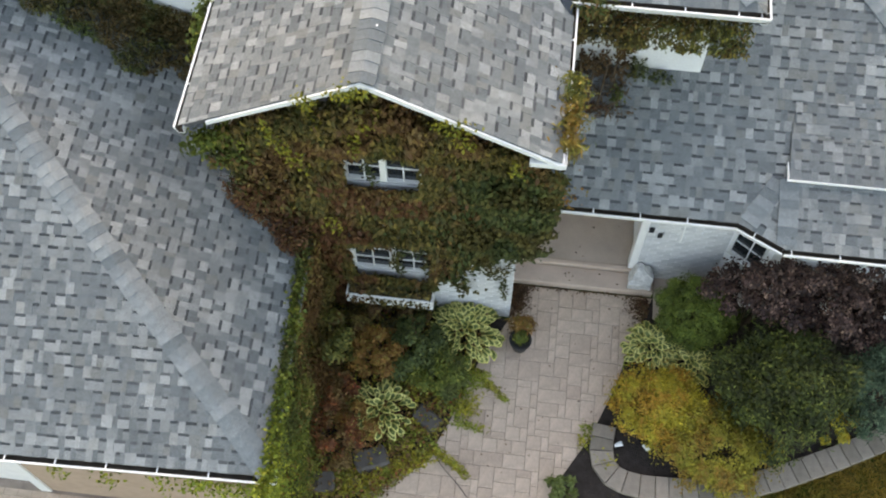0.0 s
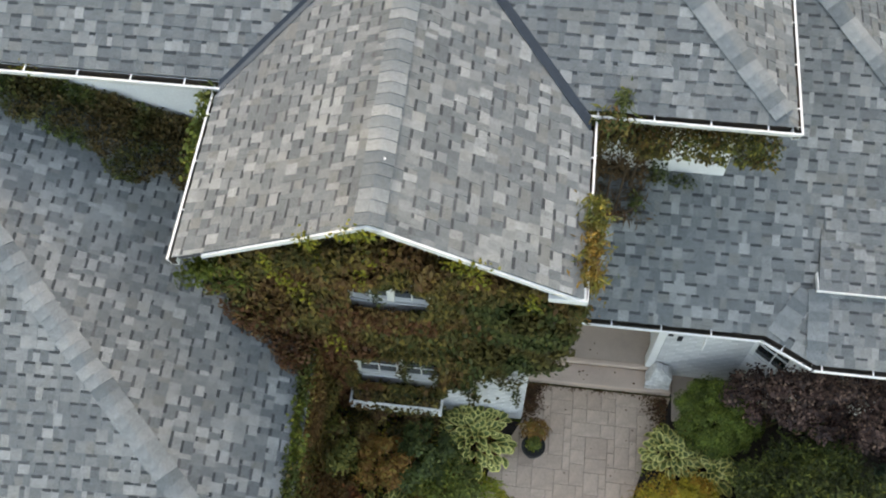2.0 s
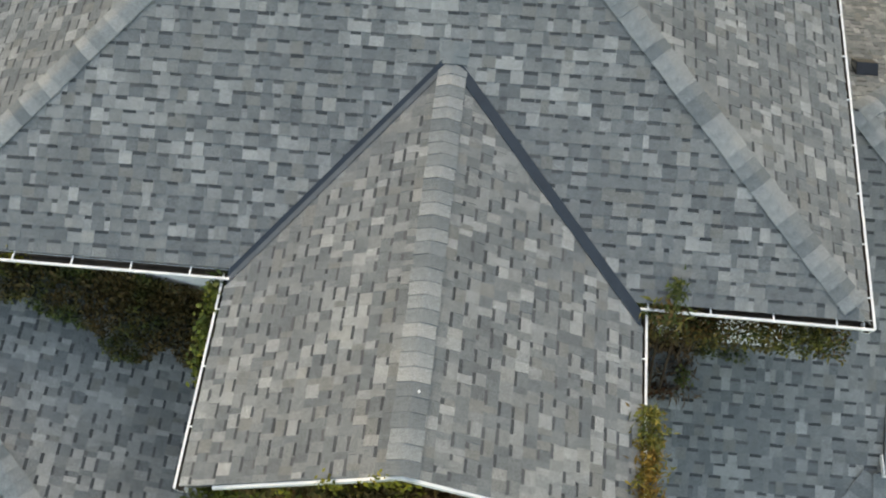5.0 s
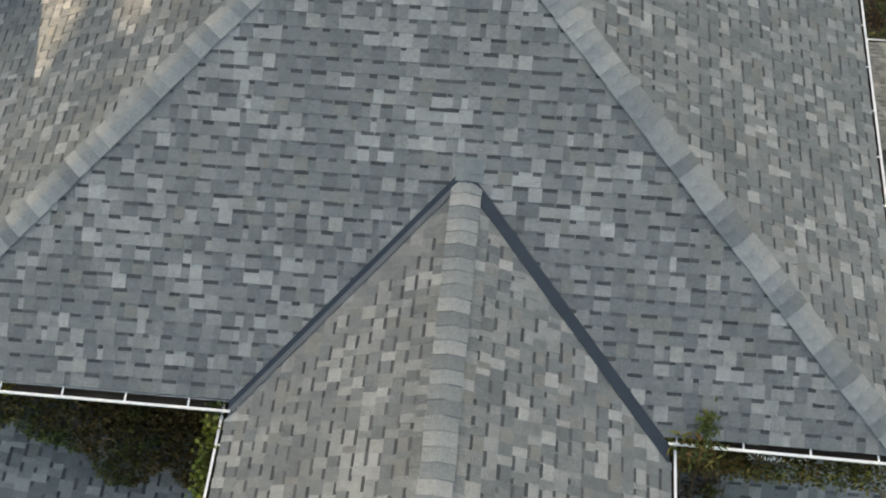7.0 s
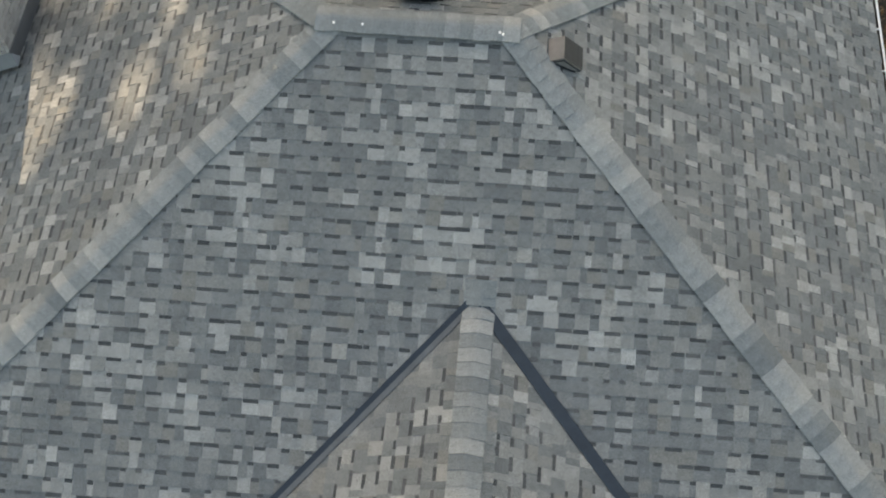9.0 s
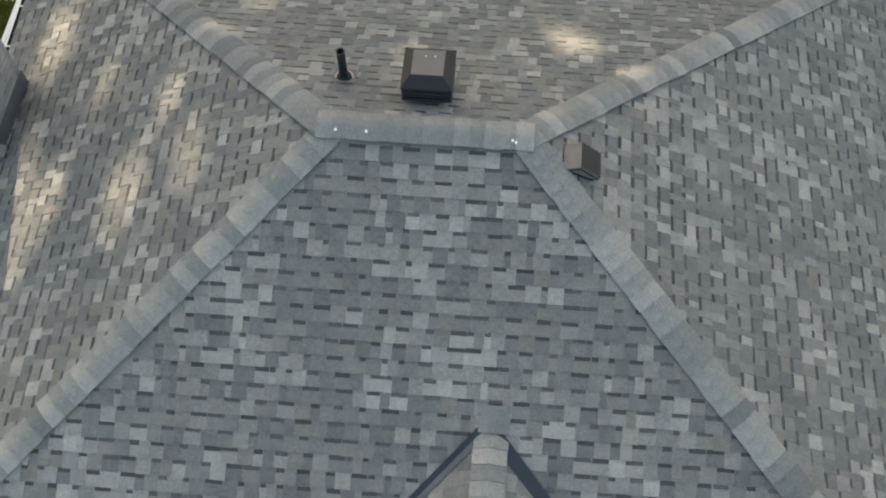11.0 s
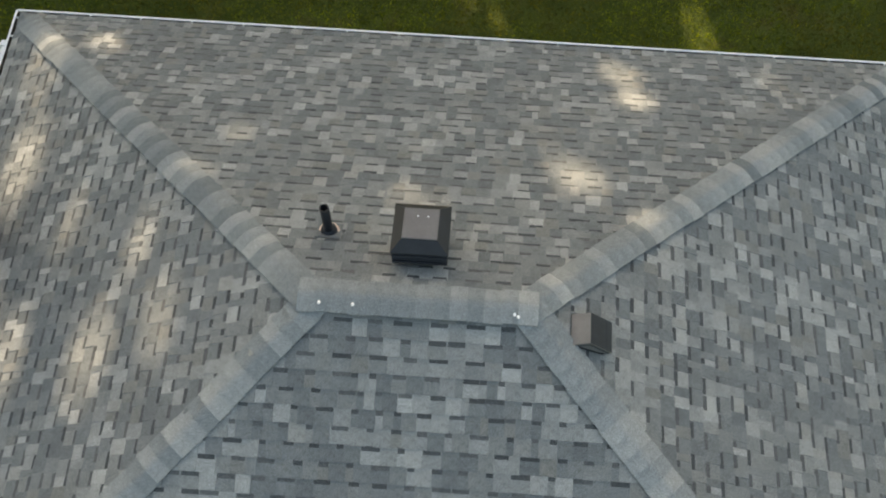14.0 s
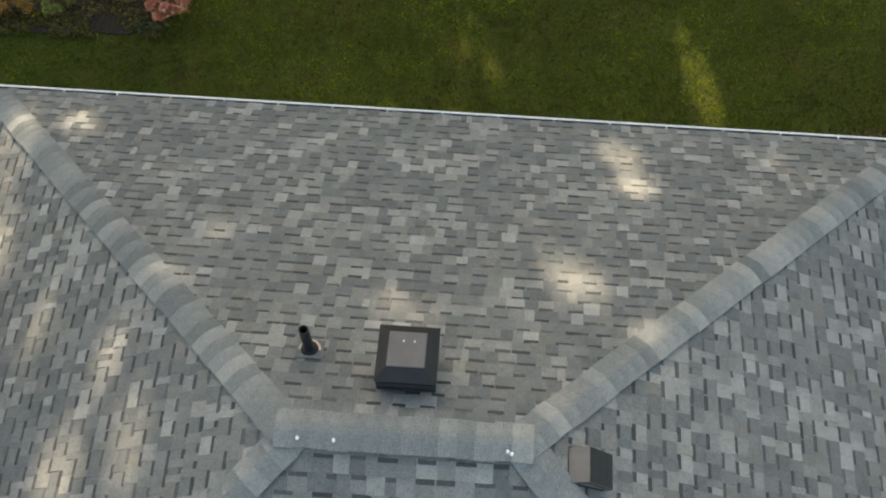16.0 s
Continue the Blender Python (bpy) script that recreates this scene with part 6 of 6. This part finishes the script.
# chimney at the left eave
chimney = new("chimney")
chimney.parent = house
tagged(chimney, "pale grey brick chimney with metal flashing")
CX0, CX1, CY0, CY1 = -6.65, -5.56, 7.33, 8.28
part("core", boxes(((CX0 + 0.01, CY0 + 0.01, 0.0), (CX1 - 0.01, CY1 - 0.01, 8.6))), M_MORTAR, chimney)
bm = bmesh.new()
crng = random.Random(8)
for r in range(44):
    z0 = 5.35 + r * 0.075
    off = 0.11 if r % 2 else 0
    y = CY0 - off
    while y < CY1:
        a, b = max(y, CY0) + 0.005, min(y + 0.22, CY1) - 0.005
        if b - a > 0.03:
            box(bm, (CX1 - 0.05, a, z0), (CX1 + crng.uniform(-0.002, 0.004), b, z0 + 0.064))
        y += 0.22
    x = CX0 - off
    while x < CX1 - 0.05:
        a, b = max(x, CX0) + 0.005, min(x + 0.22, CX1 - 0.05) - 0.005
        if b - a > 0.03:
            box(bm, (a, CY0 + crng.uniform(-0.004, 0.002), z0), (b, CY0 + 0.05, z0 + 0.064))
        x += 0.22
tagged(part("brick", bm, M_BRICKC, chimney, "pale grey brick courses"), kind="stuff")
ls = (RZ - EZ) / (RX0 - EX0)
lz = lambda x: EZ + ls * (x - EX0)
part("flashing", boxes(((CX1, CY0 - 0.02, lz(CX1) - 0.05), (CX1 + 0.012, CY1 + 0.02, lz(CX1) + 0.17))), M_GREYHOOD, chimney, "dark metal flashing")
bm = bmesh.new()
q = [bm.verts.new(v) for v in ((CX0, CY0 - 0.13, lz(CX0) + 0.02), (CX1 + 0.1, CY0 - 0.13, lz(CX1 + 0.1) + 0.02), (CX1 + 0.1, CY0, lz(CX1 + 0.1) + 0.03), (CX1, CY0 - 0.004, lz(CX1) + 0.14), (CX0, CY0 - 0.004, lz(CX0) + 0.14))]
q2 = [bm.verts.new(v.co + Vector((0, 0.002, -0.012))) for v in q]
bm.faces.new(q)
bm.faces.new(q2[::-1])
for i in range(5):
    bm.faces.new((q[i], q2[i], q2[(i + 1) % 5], q[(i + 1) % 5]))
part("flashing", bm, plain("grey_blue_flashing", (0.15, 0.17, 0.18), 0.55, 0.3), chimney, "grey-blue metal apron")

# ---- back garden ----
M_SUNTREE = leaf_mat("tall_tree_leaves", [(0.0, (0.03, 0.06, 0.015)), (1.0, (0.08, 0.12, 0.03))])
bed = new("planting_bed", bpy.data.meshes.new("planting_bed"))
bm = prism([(-12.0, 16.72), (-10.4, 16.8), (-9.2, 16.7), (-8.1, 16.78), (-7.4, 16.76), (-7.08, 17.0), (-6.9, 17.6), (-6.9, 22), (-12, 22)], -0.2, 0.0)
bmesh.ops.recalc_face_normals(bm, faces=bm.faces)
bm.to_mesh(bed.data)
bm.free()
bed.data.materials.append(M_SOIL)
tagged(bed, "mulched flower bed at the back of the lawn", "flower bed", kind="structure")
shrub("hydrangea", "pink hydrangea in bloom at the edge of the lawn", -6.64, 17.25, 0.0, 0.46, 0.36, 0.62, 2600, 0.07, M_PINK, 41, 0.25, aspect=0.9)
shrub("hydrangea", "yellow-green hydrangea behind the pink one", -6.7, 17.85, 0.0, 0.5, 0.4, 0.8, 1800, 0.10, M_IVYY, 42, 0.3)
shrub("perennial", "yellow-green perennial in the back bed", -8.05, 17.75, 0.0, 0.35, 0.3, 0.7, 1100, 0.08, M_COVER, 43, 0.35, category="perennial")
shrub("perennial", "olive green perennial in the back bed", -8.80, 17.25, 0.0, 0.34, 0.34, 0.6, 1300, 0.07, M_IVYL, 44, 0.45, category="perennial")
shrub("perennial", "reddish-brown perennial in the back bed", -9.75, 17.15, 0.0, 0.6, 0.42, 0.5, 1900, 0.06, M_RUST, 45, 0.45, category="perennial")
shrub("perennial", "strappy dark leaves edging the back bed", -6.95, 16.90, 0.0, 0.32, 0.16, 0.26, 420, 0.15, M_IVYG, 46, 0.35, aspect=0.2, category="perennial")
shrub("perennial", "straggling green plant on the bare soil", -7.55, 17.6, 0.0, 0.22, 0.2, 0.35, 260, 0.08, M_IVYL, 48, 0.4, category="perennial")
shrub("shrub", "dark shrub behind the flower bed", -8.8, 18.6, 0.0, 1.0, 0.7, 1.2, 3000, 0.09, M_IVYG, 47, 0.35)
gb = np.random.default_rng(49)
n = 7000
lx, ly = gb.uniform(-12, -6.8, n), 16.62 + np.abs(gb.normal(0, 0.55, n))
lp = np.stack([lx, ly, 0.0 + np.abs(gb.normal(0, 0.05, n))], 1)
lp = lp[np.array([noise.noise(Vector((a * 1.7, b * 1.7, 5.0))) for a, b in zip(lx, ly)]) > -0.05 + 0.25 * (lx + 7.9)]
under = thing("undergrowth", "low dark growth and dead leaves on the back bed", "groundcover")
for k, mt in enumerate((M_IVYG, M_DEAD, M_GRASS)):
    me = leaves("growth", lp[k::3], np.broadcast_to(np.array((0, 0, 1.0)), lp[k::3].shape), 0.07, gb, aspect=0.5, droop=0.0, spread=1.3)
    me.materials.append(mt)
    tagged(part("growth", me, None, under), kind="stuff")
# side garden beyond the wing
bed = new("planting_bed", bpy.data.meshes.new("planting_bed"))
bm = prism([(5.6, 9.6), (9.5, 9.6), (9.5, 15.5), (6.9, 15.5), (6.3, 12.0)], -0.2, 0.03)
bmesh.ops.recalc_face_normals(bm, faces=bm.faces)
bm.to_mesh(bed.data)
bm.free()
bed.data.materials.append(M_SOIL)
tagged(bed, "brown leaf-strewn bed beside the wing", "flower bed", kind="structure")
gr = np.random.default_rng(61)
n = 2600
lp = np.stack([gr.uniform(5.8, 9.0, n), gr.uniform(9.8, 15.4, n), np.full(n, 0.05) + gr.uniform(0, 0.03, n)], 1)
me = leaves("leaf_litter", lp, np.broadcast_to(np.array((0, 0, 1.0)), (n, 3)), 0.08, gr, droop=0.0)
me.materials.append(M_DEAD)
tagged(new("leaf_litter", me), "brown fallen leaves on the side bed", "fallen leaves", kind="stuff")
shrub("shrub", "olive green shrub beyond the wing roof", 7.0, 12.3, 0.0, 0.7, 0.8, 0.9, 2600, 0.08, M_IVYG, 62, 0.35)
shrub("shrub", "olive shrub in the side bed", 7.9, 13.6, 0.0, 0.7, 0.8, 0.9, 2200, 0.08, M_HEDGE, 63, 0.35)

# white railing beside the house
rail = thing("railing", "white wooden railing beside the house", "railing")
part("top_rail", boxes(((-10.8, 14.36, 0.92), (-9.05, 14.44, 0.97)), bevel=0.006), M_TRIM, rail)
part("top_rail", boxes(((-9.14, 12.6, 0.92), (-9.06, 14.36, 0.97)), bevel=0.006), M_TRIM, rail)
part("post", boxes(((-9.16, 14.34, -0.1), (-9.04, 14.46, 1.02)), bevel=0.006), M_TRIM, rail)
for k in range(12):
    part("baluster", boxes(((-10.7 + k * 0.13, 14.385, 0.08), (-10.665 + k * 0.13, 14.42, 0.92))), M_TRIM, rail)
for k in range(13):
    part("baluster", boxes(((-9.118, 12.65 + k * 0.13, 0.08), (-9.083, 12.685 + k * 0.13, 0.92))), M_TRIM, rail)


def blades(name, n, x0, x1, y0, y1, seed, mat=M_GRASS, label="short green grass blades of the lawn", size=0.07):
    """Grass blades: bent slivers standing in the turf."""
    r = np.random.default_rng(seed)
    p = np.stack([r.uniform(x0, x1, n), r.uniform(y0, y1, n), np.zeros(n)], 1)
    if y1 < 5:
        p = p[p[:, 1] < np.interp(p[:, 0], (2.6, 3.4, 4.6, 6.0, 7.5, 9.0, 12.0), (-3.2, -2.2, -2.05, -1.68, -0.98, -0.15, -0.15))]
        far = np.minimum(np.minimum(p[:, 0] - x0, x1 - p[:, 0]), p[:, 1] - y0) + 0.15
        p = p[far > 0.7 + 0.9 * np.array([noise.noise(Vector((a * 1.1, b * 1.1, 3.0))) for a, b in p[:, :2]]) + r.normal(0, 0.25, len(p))]
        n = len(p)
    p[:, 2] = [ground_z(a, b) - 0.004 for a, b in p[:, :2]]
    d = r.normal(0, 1, (n, 3))
    d[:, 2] = np.abs(d[:, 2]) * 0.8 + 0.5
    d = unit(d)
    s = (size * r.uniform(0.5, 1.4, n))[:, None]
    w = unit(np.cross(d, r.normal(0, 1, (n, 3)))) * s * 0.13
    v = np.empty((n, 3, 3))
    v[:, 0], v[:, 1], v[:, 2] = p - w, p + w, p + d * s
    me = bpy.data.meshes.new(name)
    me.vertices.add(n * 3)
    me.vertices.foreach_set("co", v.ravel())
    me.loops.add(n * 3)
    me.loops.foreach_set("vertex_index", np.arange(n * 3))
    me.polygons.add(n)
    me.polygons.foreach_set("loop_start", np.arange(n) * 3)
    me.update(calc_edges=True)
    me.materials.append(mat)
    return tagged(new(name, me), label, "grass", kind="stuff")


blades("grass", 190000, -12.5, 8.5, 10.8, 20.5, 71)
M_DRY = leaf_mat("dry_grass_blades", [(0.0, (0.10, 0.07, 0.016)), (0.5, (0.17, 0.12, 0.026)), (1.0, (0.26, 0.18, 0.045))],
                 [(0.0, (0.07, 0.07, 0.012)), (1.0, (0.15, 0.13, 0.024))], 1.8, gain=1.3)
blades("grass", 130000, 2.6, 10.0, -4.0, -1.0, 72, M_DRY, "dry yellow-brown grass along the stone border")

# tall unseen trees behind the garden, crowns holed so low sun hits SUNLIT
SUNLIT = [((1.10, 10.50, 5.80), 0.12), ((1.20, 10.0, 6.05), 0.12), ((0.45, 10.04, 6.0), 0.02), ((0.51, 8.51, 6.76), 0.14), ((-0.92, 7.99, 7.0), 0.12),
          ((-4.85, 10.56, 5.77), 0.10), ((1.10, 7.76, 7.12), 0.11), ((0.32, 7.07, 7.45), 0.04), ((-5.43, 10.2, 5.85), 0.17), ((-3.98, 9.0, 6.55), 0.02), ((-1.06, 10.31, 5.9), 0.04),
          ((-3.07, 8.2, 6.98), 0.0), ((-3.5, 7.5, 6.78), 0.06), ((-3.75, 6.5, 6.66), 0.14), ((-4.75, 6.55, 6.18), 0.14), ((-3.83, 4.7, 6.62), -0.04), ((-5.3, 8.9, 5.95), 0.16), ((-5.2, 7.0, 6.0), 0.16), ((-5.0, 6.0, 6.05), 0.12),
          ((-4.4, 8.0, 6.35), 0.06), ((-3.05, 6.74, 7.0), 0.06),
          ((3.11, 17.18, 0.0), 0.06), ((3.19, 16.85, 0.0), 0.08), ((3.26, 16.52, 0.0), 0.09), ((3.34, 16.2, 0.0), 0.09), ((3.42, 15.88, 0.0), 0.08), ((4.02, 16.75, 0.0), -0.06), ((4.06, 16.4, 0.0), -0.05), ((4.10, 16.05, 0.0), -0.07), ((-0.48, 16.42, 0.0), 0.0)]


def tall_tree(x, y, height, spread, seed):
    r = np.random.default_rng(seed)
    rr = random.Random(seed)
    e = thing("tree", "tall broadleaf tree behind the lawn", "tree", "trees behind the garden", at=(x, y, -0.1))
    bm = bmesh.new()
    tube(bm, [(0, 0, 0), (0.1, 0.05, height * 0.3), (-0.1, 0.1, height * 0.6), (0, 0, height * 0.9)], [0.45, 0.34, 0.2, 0.05], 10)
    part("trunk", bm, M_STEM, e)
    centres = []
    for k in range(30):
        z = height * (0.24 + 0.72 * (k + 0.5) / 30)
        a = k * 2.4 + rr.uniform(-0.3, 0.3)
        reach = spread * math.sin(math.pi * min(0.18 + 0.80 * (k + 0.5) / 30, 1)) ** 0.6 * rr.uniform(0.35, 0.95)
        q = Vector((math.cos(a) * reach, math.sin(a) * reach, z))
        bm = bmesh.new()
        tube(bm, [(0, 0, z - 0.25 * reach), (q.x * 0.5, q.y * 0.5, z - 0.05 * reach), q], [0.11, 0.07, 0.02], 6)
        part("limb", bm, M_STEM, e)
        centres.append(q)
    pos = []
    for q in centres:
        m = 1500
        d = unit(r.normal(0, 1, (m, 3))) * (r.uniform(0, 1, (m, 1)) ** 0.4) * np.array((2.3, 2.3, 1.9)) * rr.uniform(0.8, 1.15)
        pos.append(d + np.array(q))
    pos = np.concatenate(pos)
    me = leaves("crown", pos, unit(pos - np.array((0, 0, height * 0.6))) + np.array((0, 0.6, 0.3)), 0.32, r, aspect=0.8, spread=1.6)
    # drop the leaves that would keep the sun off the chosen roof and lawn spots
    co = np.empty(len(me.vertices) * 3)
    me.vertices.foreach_get("co", co)
    v = co.reshape(-1, 4, 3)
    sd = np.array(SUN_DIR)
    keep = np.ones(len(v), bool)
    for c, rad in SUNLIT:
        w = v + np.array((x, y, -0.1)) - np.array(c)
        off = w - (w @ sd)[..., None] * sd
        keep &= np.linalg.norm(off, axis=2).min(axis=1) > rad + (0.13 if c[2] < 1 else 0.08 if c[0] < -3 else 0.05)
    me = leaf_mesh("crown", v[keep])
    me.materials.append(M_SUNTREE)
    tagged(part("crown", me, None, e), kind="stuff")
    return e


for k in range(7):
    tall_tree(-25 + k * 5.6 + (2.2 if k == 4 else 0.0), 38 + (k % 2) * 3.0, 33 + (k * 7 % 4), 4.9, 81 + k)
